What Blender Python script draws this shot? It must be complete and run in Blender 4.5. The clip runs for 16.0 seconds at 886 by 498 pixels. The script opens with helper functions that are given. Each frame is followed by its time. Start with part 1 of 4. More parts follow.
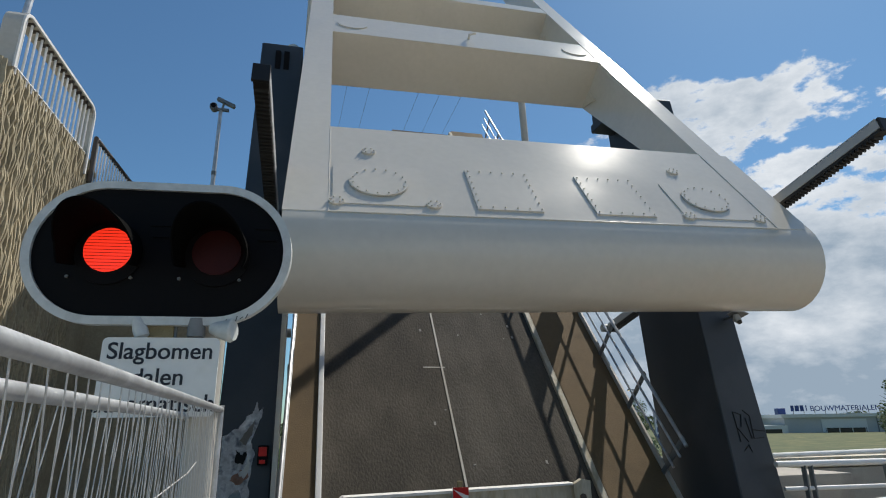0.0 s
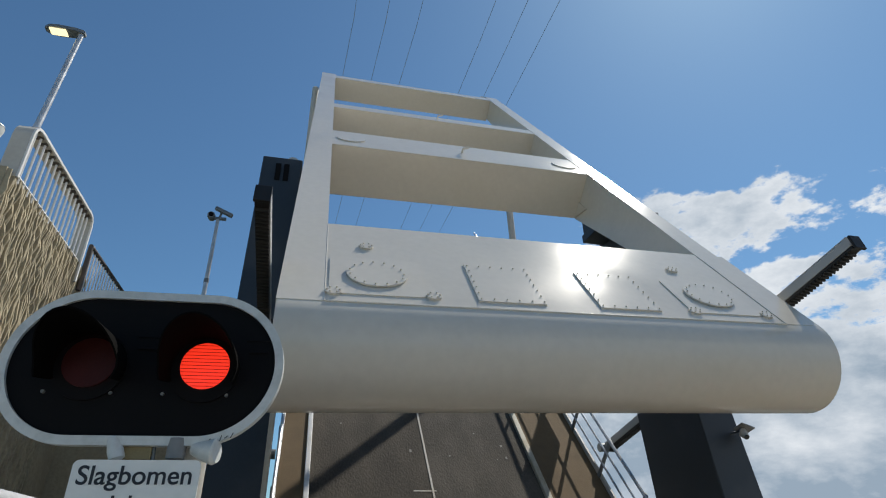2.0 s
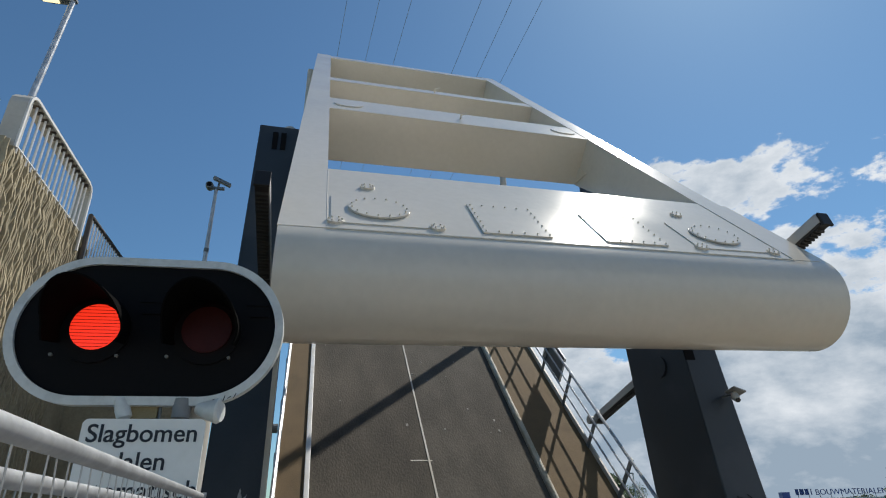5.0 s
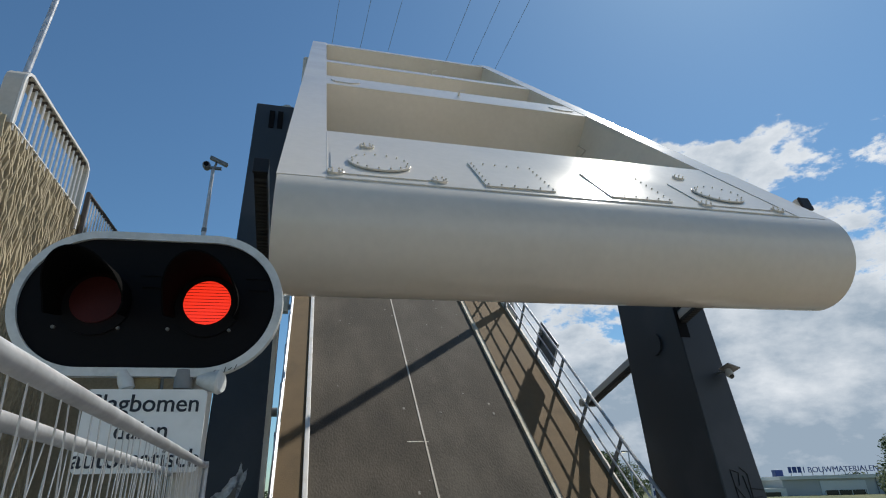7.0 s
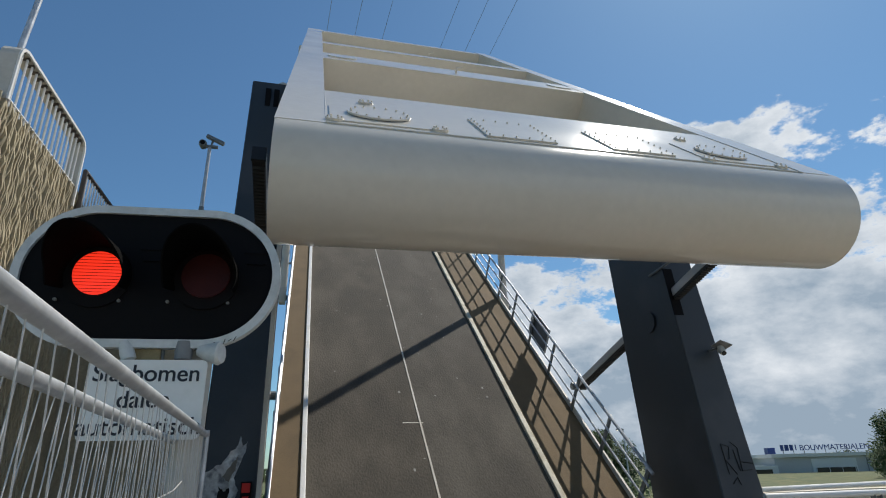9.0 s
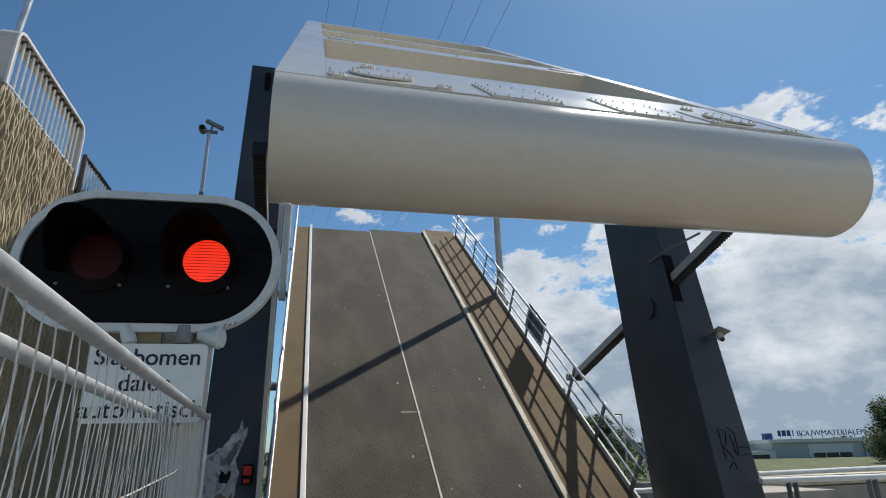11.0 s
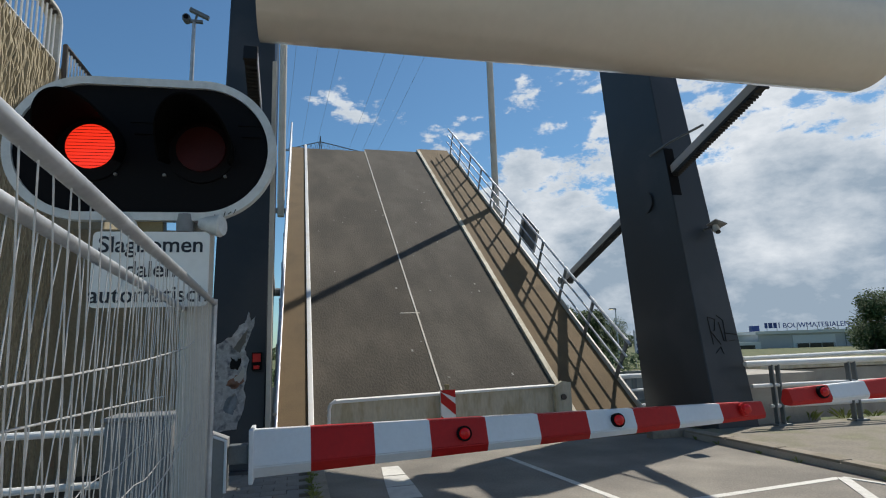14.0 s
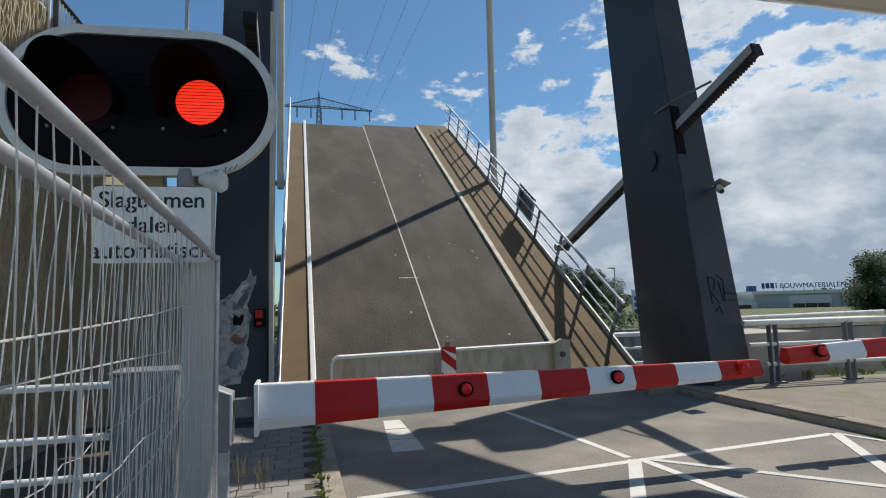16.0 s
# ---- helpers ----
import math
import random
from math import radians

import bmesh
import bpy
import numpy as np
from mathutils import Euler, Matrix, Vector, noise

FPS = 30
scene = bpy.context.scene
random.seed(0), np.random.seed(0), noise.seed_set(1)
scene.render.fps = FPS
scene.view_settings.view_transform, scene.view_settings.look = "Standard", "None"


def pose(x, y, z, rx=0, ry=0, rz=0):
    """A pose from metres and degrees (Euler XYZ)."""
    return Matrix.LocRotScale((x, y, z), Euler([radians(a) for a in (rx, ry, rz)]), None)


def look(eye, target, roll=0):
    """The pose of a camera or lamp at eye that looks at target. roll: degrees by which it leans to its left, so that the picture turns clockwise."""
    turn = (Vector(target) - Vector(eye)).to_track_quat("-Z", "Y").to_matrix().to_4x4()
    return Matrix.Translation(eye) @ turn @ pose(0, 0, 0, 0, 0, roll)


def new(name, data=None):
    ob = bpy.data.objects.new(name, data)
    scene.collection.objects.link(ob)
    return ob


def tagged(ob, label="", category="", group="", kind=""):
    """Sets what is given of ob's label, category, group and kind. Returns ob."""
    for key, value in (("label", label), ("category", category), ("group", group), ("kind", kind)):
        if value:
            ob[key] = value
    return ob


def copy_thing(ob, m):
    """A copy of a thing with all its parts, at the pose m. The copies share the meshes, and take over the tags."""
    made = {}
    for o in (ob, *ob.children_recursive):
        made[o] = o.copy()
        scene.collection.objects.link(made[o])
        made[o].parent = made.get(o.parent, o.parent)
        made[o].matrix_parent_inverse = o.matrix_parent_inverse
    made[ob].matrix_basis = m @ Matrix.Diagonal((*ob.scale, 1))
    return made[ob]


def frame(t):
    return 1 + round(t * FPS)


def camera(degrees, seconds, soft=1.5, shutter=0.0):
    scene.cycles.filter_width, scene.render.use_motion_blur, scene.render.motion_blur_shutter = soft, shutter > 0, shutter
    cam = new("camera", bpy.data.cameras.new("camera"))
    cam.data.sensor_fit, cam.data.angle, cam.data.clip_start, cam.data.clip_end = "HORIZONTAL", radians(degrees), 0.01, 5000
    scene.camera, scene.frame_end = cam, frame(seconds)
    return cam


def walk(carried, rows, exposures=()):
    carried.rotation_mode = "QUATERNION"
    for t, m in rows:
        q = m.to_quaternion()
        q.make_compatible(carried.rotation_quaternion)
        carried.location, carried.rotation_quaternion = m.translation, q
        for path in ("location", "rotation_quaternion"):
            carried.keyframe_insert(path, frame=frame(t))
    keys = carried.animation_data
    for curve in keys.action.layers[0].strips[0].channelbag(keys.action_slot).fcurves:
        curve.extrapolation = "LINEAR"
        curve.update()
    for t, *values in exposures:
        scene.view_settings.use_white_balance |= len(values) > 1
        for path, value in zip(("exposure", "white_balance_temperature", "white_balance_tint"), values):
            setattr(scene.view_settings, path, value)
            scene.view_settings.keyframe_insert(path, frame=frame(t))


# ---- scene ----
cam = camera(75.24, 16.0, soft=1.1)
#        t     x       y      z      yaw     pitch  lean
PATH = [
    (0, 0.024, 0.020, 1.892, -13.08, 17.08, -0.87), (0.5, -0.036, 0.153, 1.947, -13.96, 21.16, -1.23),
    (1, -0.022, 0.107, 1.960, -14.22, 27.50, -1.00), (1.5, -0.022, 0.114, 1.954, -14.27, 27.87, -1.04),
    (2, -0.013, 0.105, 1.953, -14.20, 27.71, -1.13), (2.5, -0.011, 0.105, 1.948, -14.21, 27.48, -1.04),
    (3, -0.005, 0.087, 1.944, -14.15, 27.08, -0.98), (3.5, 0.001, 0.073, 1.936, -14.12, 26.52, -1.00),
    (4, 0.005, 0.047, 1.922, -14.12, 25.87, -1.11), (6.5, 0.002, 0.035, 1.833, -14.30, 23.35, -1.56),
    (7, 0.003, 0.028, 1.815, -14.37, 22.92, -1.51), (7.5, -0.002, 0.026, 1.793, -14.49, 22.43, -1.48),
    (8, -0.002, 0.023, 1.771, -14.54, 21.98, -1.43), (8.5, 0.004, -0.007, 1.749, -14.59, 21.47, -1.55),
    (9, 0.009, -0.021, 1.743, -14.57, 21.02, -1.52), (11.5, 0.021, -0.037, 1.728, -14.45, 19.13, -1.29),
    (12, 0.027, -0.043, 1.715, -14.41, 18.25, -1.35), (12.5, 0.024, -0.024, 1.721, -14.31, 16.44, -1.22),
    (13, 0.016, 0.001, 1.689, -14.35, 14.16, -1.43), (13.5, 0.012, -0.001, 1.656, -14.45, 11.78, -1.76),
    (14, 0.022, -0.003, 1.635, -14.32, 9.78, -1.80), (14.5, 0.017, 0.015, 1.642, -14.28, 7.97, -1.60),
    (15, 0.015, 0.020, 1.634, -14.25, 6.77, -1.65), (15.5, 0.004, 0.035, 1.626, -14.28, 6.04, -1.61),
    (16, 0.000, 0.037, 1.632, -14.24, 5.66, -1.43)]
walk(cam, [(t, pose(x, y, z, 90 + p, 0, a) @ pose(0, 0, 0, 0, 0, l)) for t, x, y, z, a, p, l in PATH])

# opening angle of the bridge leaf, degrees above level
LEAF = [(0, 50.30), (0.5, 50.02), (1, 49.61), (1.5, 49.12), (2, 48.61), (2.5, 48.07), (3, 47.53), (3.5, 46.98), (4, 46.46),
        (6.5, 44.01), (7, 43.50), (7.5, 42.98), (8, 42.45), (8.5, 41.89), (9, 41.35), (11.5, 38.97), (12, 38.53), (12.5, 38.08),
        (13, 37.53), (13.5, 36.93), (14, 36.28), (14.5, 35.60), (15, 34.90), (15.5, 34.21), (16, 33.54)]
HINGE = Vector((0, 10.73, -2.86))     # axis of the leaf, along x
PIVOT = Vector((0, 11.361, 11.738))     # axis of the balance frame, along x


def tilt(p):
    """The balance frame's angle for the leaf's: the links make it stand a little steeper."""
    return p + 2.748 + 0.0180 * (p - 42)


# ---- light ----
SUN = Vector((0.4605, 0.3505, 0.8155))
world = bpy.data.worlds.new("sky")
scene.world = world
world.use_nodes = True


def build_sky():
    nt = world.node_tree
    nt.nodes.clear()
    out = nt.nodes.new("ShaderNodeOutputWorld")
    bg = nt.nodes.new("ShaderNodeBackground")
    sky = nt.nodes.new("ShaderNodeTexSky")
    sky.sky_type, sky.sun_disc = "NISHITA", False
    sky.sun_elevation, sky.sun_rotation = radians(54.6), radians(52.7)
    sky.air_density, sky.dust_density, sky.ozone_density = 1.0, 0.32, 1.6
    scale = nt.nodes.new("ShaderNodeVectorMath"); scale.operation = "SCALE"; scale.inputs["Scale"].default_value = SKY
    tint = nt.nodes.new("ShaderNodeVectorMath"); tint.operation = "MULTIPLY"
    tint.inputs[1].default_value = (0.69, 0.985, 1.11)
    nt.links.new(sky.outputs[0], tint.inputs[0])
    nt.links.new(tint.outputs[0], scale.inputs[0])
    co = nt.nodes.new("ShaderNodeTexCoord")
    sep = nt.nodes.new("ShaderNodeSeparateXYZ")
    nt.links.new(co.outputs["Generated"], sep.inputs[0])
    # flatten the cloud deck towards the horizon
    mp = nt.nodes.new("ShaderNodeMapping")
    mp.inputs["Scale"].default_value = (1.0, 1.0, 1.9)
    mp.inputs["Location"].default_value = CLOUD_AT
    nt.links.new(co.outputs["Generated"], mp.inputs[0])
    nz = nt.nodes.new("ShaderNodeTexNoise")
    nz.inputs["Scale"].default_value, nz.inputs["Detail"].default_value, nz.inputs["Roughness"].default_value = 5.2, 12.0, 0.62
    nt.links.new(mp.outputs[0], nz.inputs[0])
    # more cloud to the east and low down
    def math_(op, a, b=None, clamp=False):
        n = nt.nodes.new("ShaderNodeMath"); n.operation = op; n.use_clamp = clamp
        for k, v in enumerate((a, b)):
            if v is None:
                continue
            if isinstance(v, (int, float)):
                n.inputs[k].default_value = v
            else:
                nt.links.new(v, n.inputs[k])
        return n.outputs[0]
    east = math_("MINIMUM", math_("MULTIPLY", math_("SUBTRACT", sep.outputs["X"], 0.23), 0.85), 0.16)
    high = math_("MINIMUM", math_("MULTIPLY", math_("SUBTRACT", sep.outputs["Z"], 0.41), -3.0), 0.0)
    low = math_("MULTIPLY", math_("MAXIMUM", math_("SUBTRACT", 0.30, sep.outputs["Z"]), 0.0), math_("MULTIPLY", math_("MAXIMUM", sep.outputs["X"], 0.0), 2.4))
    east = math_("ADD", east, low)
    bias = math_("MAXIMUM", math_("ADD", east, high), -0.6)
    puff = math_("ADD", math_("MULTIPLY", math_("SUBTRACT", nz.outputs["Fac"], 0.5), 1.7), 0.5)
    dens = math_("ADD", puff, bias)
    ramp = nt.nodes.new("ShaderNodeMapRange")
    ramp.inputs["From Min"].default_value, ramp.inputs["From Max"].default_value = 0.52, 0.62
    ramp.interpolation_type = "SMOOTHSTEP"
    nt.links.new(dens, ramp.inputs["Value"])
    # thick parts turn grey below
    nz2 = nt.nodes.new("ShaderNodeTexNoise")
    nz2.inputs["Scale"].default_value, nz2.inputs["Detail"].default_value = 2.6, 5.0
    nt.links.new(mp.outputs[0], nz2.inputs[0])
    nz3 = nt.nodes.new("ShaderNodeTexNoise")
    nz3.inputs["Scale"].default_value, nz3.inputs["Detail"].default_value, nz3.inputs["Roughness"].default_value = 8.0, 9.0, 0.6
    nt.links.new(mp.outputs[0], nz3.inputs[0])
    thick = math_("ADD", math_("ADD", math_("MULTIPLY", dens, 0.9), math_("MULTIPLY", nz2.outputs["Fac"], 0.9)), math_("MULTIPLY", nz3.outputs["Fac"], 0.9))
    shade = nt.nodes.new("ShaderNodeValToRGB")
    shade.color_ramp.elements[0].position, shade.color_ramp.elements[0].color = 0.95, (0.79, 0.83, 0.875, 1)
    shade.color_ramp.elements[1].position, shade.color_ramp.elements[1].color = 1.0, (0.31, 0.395, 0.49, 1)
    mr = nt.nodes.new("ShaderNodeMapRange")
    mr.inputs["From Min"].default_value, mr.inputs["From Max"].default_value = 1.28, 1.88
    nt.links.new(thick, mr.inputs["Value"])
    shade.color_ramp.elements[0].position = 0.0
    nt.links.new(mr.outputs[0], shade.inputs[0])
    mix = nt.nodes.new("ShaderNodeMix"); mix.data_type = "RGBA"
    nt.links.new(ramp.outputs[0], mix.inputs["Factor"])
    nt.links.new(scale.outputs[0], mix.inputs["A"])
    nt.links.new(shade.outputs[0], mix.inputs["B"])
    nt.links.new(mix.outputs["Result"], bg.inputs[0])
    nt.links.new(bg.outputs[0], out.inputs[0])


SKY = 0.088
CLOUD_AT = (0.35, 0.2, 0.1)
build_sky()
sun_data = bpy.data.lights.new("sun", "SUN")
sun_data.energy, sun_data.angle, sun_data.color = 4.6, radians(0.53), (1.0, 0.94, 0.84)
sun_lamp = new("sun", sun_data)
sun_lamp.matrix_world = look(SUN * 60, (0, 0, 0))
scene.view_settings.exposure = 0.0


# ---- materials ----
def mat(name, color, rough=0.6, metal=0.0, vary=0.12, grain=60.0, stain=1.3, bump=0.15, spec=0.5, emit=None, power=0.0, tone=None, blotch=0.5, stretch=None):
    """A surface with fine grain and broad stains at real size. tone: a second colour that shows in the stains."""
    m = bpy.data.materials.new(name)
    m.use_nodes = True
    nt = m.node_tree
    b = nt.nodes["Principled BSDF"]
    b.inputs["Metallic"].default_value = metal
    b.inputs["Specular IOR Level"].default_value = spec
    co = nt.nodes.new("ShaderNodeTexCoord")
    fine = nt.nodes.new("ShaderNodeTexNoise")
    fine.inputs["Scale"].default_value, fine.inputs["Detail"].default_value = grain, 4
    broad = nt.nodes.new("ShaderNodeTexNoise")
    broad.inputs["Scale"].default_value, broad.inputs["Detail"].default_value = stain, 6
    place = co.outputs["Object"]
    if stretch:
        mp = nt.nodes.new("ShaderNodeMapping")
        mp.inputs["Scale"].default_value = stretch
        nt.links.new(place, mp.inputs[0])
        place = mp.outputs[0]
    for n in (fine, broad):
        nt.links.new(place, n.inputs[0])
    info = nt.nodes.new("ShaderNodeObjectInfo")
    add = nt.nodes.new("ShaderNodeMath"); add.operation = "MULTIPLY_ADD"
    add.inputs[1].default_value = 0.55
    nt.links.new(fine.outputs["Fac"], add.inputs[0])
    nt.links.new(broad.outputs["Fac"], add.inputs[2])
    mr = nt.nodes.new("ShaderNodeMapRange")
    mr.inputs["From Min"].default_value, mr.inputs["From Max"].default_value = 0.45, 1.1
    mr.inputs["To Min"].default_value, mr.inputs["To Max"].default_value = 1 - vary, 1 + vary
    nt.links.new(add.outputs[0], mr.inputs["Value"])
    rnd = nt.nodes.new("ShaderNodeMath"); rnd.operation = "MULTIPLY_ADD"
    rnd.inputs[1].default_value, rnd.inputs[2].default_value = vary * 0.7, 1 - vary * 0.35
    nt.links.new(info.outputs["Random"], rnd.inputs[0])
    mul = nt.nodes.new("ShaderNodeMath"); mul.operation = "MULTIPLY"
    nt.links.new(mr.outputs[0], mul.inputs[0]); nt.links.new(rnd.outputs[0], mul.inputs[1])
    base = nt.nodes.new("ShaderNodeMix"); base.data_type = "RGBA"
    base.inputs["A"].default_value = (*color, 1)
    base.inputs["B"].default_value = (*(tone or color), 1)
    sm = nt.nodes.new("ShaderNodeMapRange")
    sm.inputs["From Min"].default_value, sm.inputs["From Max"].default_value = blotch, blotch + 0.14
    nt.links.new(broad.outputs["Fac"], sm.inputs["Value"])
    nt.links.new(sm.outputs[0], base.inputs["Factor"])
    sc = nt.nodes.new("ShaderNodeVectorMath"); sc.operation = "SCALE"
    nt.links.new(base.outputs["Result"], sc.inputs[0]); nt.links.new(mul.outputs[0], sc.inputs["Scale"])
    nt.links.new(sc.outputs[0], b.inputs["Base Color"])
    rr = nt.nodes.new("ShaderNodeMapRange")
    rr.inputs["To Min"].default_value, rr.inputs["To Max"].default_value = max(0.02, rough - 0.08), min(1, rough + 0.08)
    nt.links.new(broad.outputs["Fac"], rr.inputs["Value"]); nt.links.new(rr.outputs[0], b.inputs["Roughness"])
    if bump:
        bp = nt.nodes.new("ShaderNodeBump")
        bp.inputs["Strength"].default_value, bp.inputs["Distance"].default_value = bump, 0.01
        nt.links.new(fine.outputs["Fac"], bp.inputs["Height"]); nt.links.new(bp.outputs[0], b.inputs["Normal"])
    if emit:
        b.inputs["Emission Color"].default_value = (*emit, 1)
        b.inputs["Emission Strength"].default_value = power
    return m


M = {}
M["cream"] = mat("cream_paint", (0.665, 0.62, 0.54), 0.155, vary=0.07, grain=9, stain=0.7, bump=0.03, tone=(0.635, 0.59, 0.505))
M["anthracite"] = mat("anthracite_paint", (0.024, 0.032, 0.041), 0.5, vary=0.15, grain=30, stain=0.8, bump=0.05, tone=(0.038, 0.044, 0.052))
# far darker than the rack's beam: toothed strip, teeth and end cap
M["rack"] = mat("dark_rack_steel", (0.02, 0.018, 0.016), 0.5, 0.3, vary=0.3, grain=80)
M["rackpaint"] = mat("light_painted_steel", (0.42, 0.42, 0.41), 0.45, vary=0.1)
M["asphalt"] = mat("asphalt", (0.245, 0.225, 0.195), 0.92, vary=0.45, grain=38, stain=0.8, bump=0.7, tone=(0.27, 0.248, 0.212))
M["deck"] = mat("deck_wearing_course", (0.069, 0.059, 0.045), 0.94, vary=0.55, grain=26, stain=1.0, bump=1.0, tone=(0.079, 0.068, 0.053), blotch=0.45, stretch=(1.0, 0.5, 1.0))
M["deckgrey"] = mat("paler_deck_wearing_course", (0.081, 0.071, 0.057), 0.94, vary=0.55, grain=26, stain=1.0, bump=1.0, tone=(0.091, 0.081, 0.066), blotch=0.45, stretch=(1.0, 0.5, 1.0))
M["tan"] = mat("tan_footway_coating", (0.165, 0.112, 0.056), 0.88, vary=0.3, grain=45, stain=0.9, bump=0.4, tone=(0.122, 0.085, 0.045))
M["white"] = mat("white_paint", (0.78, 0.78, 0.77), 0.5, vary=0.08, grain=40, stain=2, bump=0.05, tone=(0.68, 0.67, 0.63))
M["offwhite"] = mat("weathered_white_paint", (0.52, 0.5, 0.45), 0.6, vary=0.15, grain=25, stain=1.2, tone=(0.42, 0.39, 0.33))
M["line"] = mat("road_marking", (0.62, 0.61, 0.57), 0.8, vary=0.25, grain=90, stain=4, bump=0.3, tone=(0.5, 0.49, 0.45))
M["red"] = mat("red_paint", (0.52, 0.016, 0.013), 0.42, spec=0.3, vary=0.14, grain=30, stain=2.5, bump=0.05, tone=(0.45, 0.014, 0.012))
M["boomwhite"] = mat("white_boom_paint", (0.80, 0.81, 0.82), 0.32, vary=0.06, grain=30, stain=2.5, bump=0.04)
M["galv"] = mat("galvanised_steel", (0.48, 0.50, 0.52), 0.42, 0.55, vary=0.2, grain=45, stain=5, bump=0.08, tone=(0.56, 0.58, 0.6))
M["wire"] = mat("galvanised_wire", (0.5, 0.495, 0.48), 0.5, 0.35, vary=0.2)
M["concrete"] = mat("concrete", (0.36, 0.335, 0.295), 0.9, vary=0.25, grain=40, stain=0.9, bump=0.4, tone=(0.24, 0.22, 0.195))
M["ribbed"] = mat("ribbed_concrete", (0.40, 0.345, 0.235), 0.95, vary=0.35, grain=22, stain=1.1, bump=0.8, tone=(0.30, 0.26, 0.18))
M["brick"] = mat("grey_paving", (0.27, 0.255, 0.235), 0.9, vary=0.3, grain=70, stain=3, bump=0.4, tone=(0.22, 0.205, 0.19))
M["joint"] = mat("sandy_joints", (0.10, 0.085, 0.062), 1.0, vary=0.3, grain=80)
M["black"] = mat("black_signal_housing", (0.006, 0.006, 0.007), 0.75, vary=0.2, grain=40, bump=0.06, spec=0.12)
M["hood"] = mat("matt_black_hood", (0.004, 0.004, 0.004), 0.95, vary=0.2, grain=40, bump=0.06, spec=0.03)
M["bolt"] = mat("dull_bolt", (0.16, 0.16, 0.15), 0.6, 0.3, vary=0.2)
M["machine"] = mat("grey_machine_paint", (0.23, 0.235, 0.235), 0.6, vary=0.15, grain=25, stain=1.6, bump=0.05, tone=(0.18, 0.18, 0.175))
M["rim"] = mat("white_signal_rim", (0.66, 0.68, 0.66), 0.5, vary=0.12, grain=30, stain=6, tone=(0.54, 0.56, 0.54))
M["sign"] = mat("white_sign_face", (0.80, 0.80, 0.76), 0.4, vary=0.05, grain=20, stain=3, bump=0.02, tone=(0.74, 0.74, 0.69))
M["ink"] = mat("black_lettering", (0.012, 0.014, 0.022), 0.5, vary=0.1)
M["steel"] = mat("dark_galvanised_post", (0.17, 0.19, 0.2), 0.5, 0.4, vary=0.2)
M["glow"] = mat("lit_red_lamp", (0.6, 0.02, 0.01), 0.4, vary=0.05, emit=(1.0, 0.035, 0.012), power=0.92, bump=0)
M["dimlens"] = mat("unlit_red_lens", (0.045, 0.007, 0.006), 0.4, vary=0.25, grain=60, stain=6, bump=0.1, spec=0.15)
M["stained"] = mat("rust_stained_white_paint", (0.52, 0.48, 0.38), 0.65, vary=0.28, grain=14, stain=2.2, bump=0.1, tone=(0.36, 0.31, 0.215), blotch=0.47, stretch=(2.0, 1.0, 0.6))
M["paver"] = mat("weathered_pavers", (0.235, 0.21, 0.17), 0.93, vary=0.4, grain=26, stain=1.4, bump=0.6, tone=(0.165, 0.155, 0.105), blotch=0.48)
M["scuff"] = mat("pale_scuffs", (0.27, 0.26, 0.235), 0.8, vary=0.25)
M["kerb"] = mat("weathered_kerbstone", (0.29, 0.255, 0.205), 0.92, vary=0.35, grain=35, stain=2.2, bump=0.5, tone=(0.19, 0.165, 0.125))
M["brownrail"] = mat("dark_brown_steel", (0.085, 0.07, 0.06), 0.6, vary=0.25, grain=30)
M["boomlamp"] = mat("red_boom_lamp", (0.22, 0.006, 0.008), 0.2, vary=0.1, emit=(0.9, 0.02, 0.02), power=0.1, bump=0)
M["amber"] = mat("lit_street_lamp", (0.8, 0.7, 0.45), 0.3, emit=(1.0, 0.85, 0.5), power=1.2, bump=0)
M["grass"] = mat("grass", (0.075, 0.095, 0.03), 0.95, vary=0.4, grain=30, stain=0.6, bump=0.5, tone=(0.12, 0.115, 0.045))
M["leaf"] = mat("foliage", (0.045, 0.085, 0.022), 0.8, vary=0.45, grain=20, stain=3, bump=0.2, tone=(0.075, 0.11, 0.03))
M["bark"] = mat("bark", (0.09, 0.07, 0.05), 0.95, vary=0.3)
# pale on purpose: reflects light up onto the counterweight's underside
M["gravel"] = mat("pale_bounce_ground", (0.36, 0.335, 0.29), 0.95, vary=0.25, grain=50, stain=0.4, bump=0.4, tone=(0.29, 0.28, 0.22))
M["water"] = mat("canal_water", (0.03, 0.045, 0.04), 0.08, vary=0.2, grain=2.5, stain=0.3, bump=0.25)
M["weed"] = mat("weeds", (0.24, 0.27, 0.07), 0.85, vary=0.4, grain=30)
M["straw"] = mat("dry_grass", (0.36, 0.29, 0.16), 0.9, vary=0.3)
M["greywall"] = mat("grey_cladding", (0.46, 0.465, 0.455), 0.8, vary=0.08, grain=3, stain=0.2)
M["lightwall"] = mat("light_cladding", (0.62, 0.63, 0.61), 0.8, vary=0.06, grain=3, stain=0.2)
M["glass"] = mat("dark_window_glass", (0.02, 0.025, 0.03), 0.1, vary=0.1, bump=0)
M["blue"] = mat("blue_lettering", (0.025, 0.06, 0.22), 0.5, vary=0.1)
M["poster"] = mat("torn_poster_paper", (0.66, 0.68, 0.69), 0.85, vary=0.4, grain=22, stain=8, bump=0.3, tone=(0.2, 0.22, 0.25), blotch=0.53)
M["posterred"] = mat("orange_poster_scraps", (0.5, 0.3, 0.22), 0.85, vary=0.4, grain=14, stain=7, tone=(0.42, 0.42, 0.4))
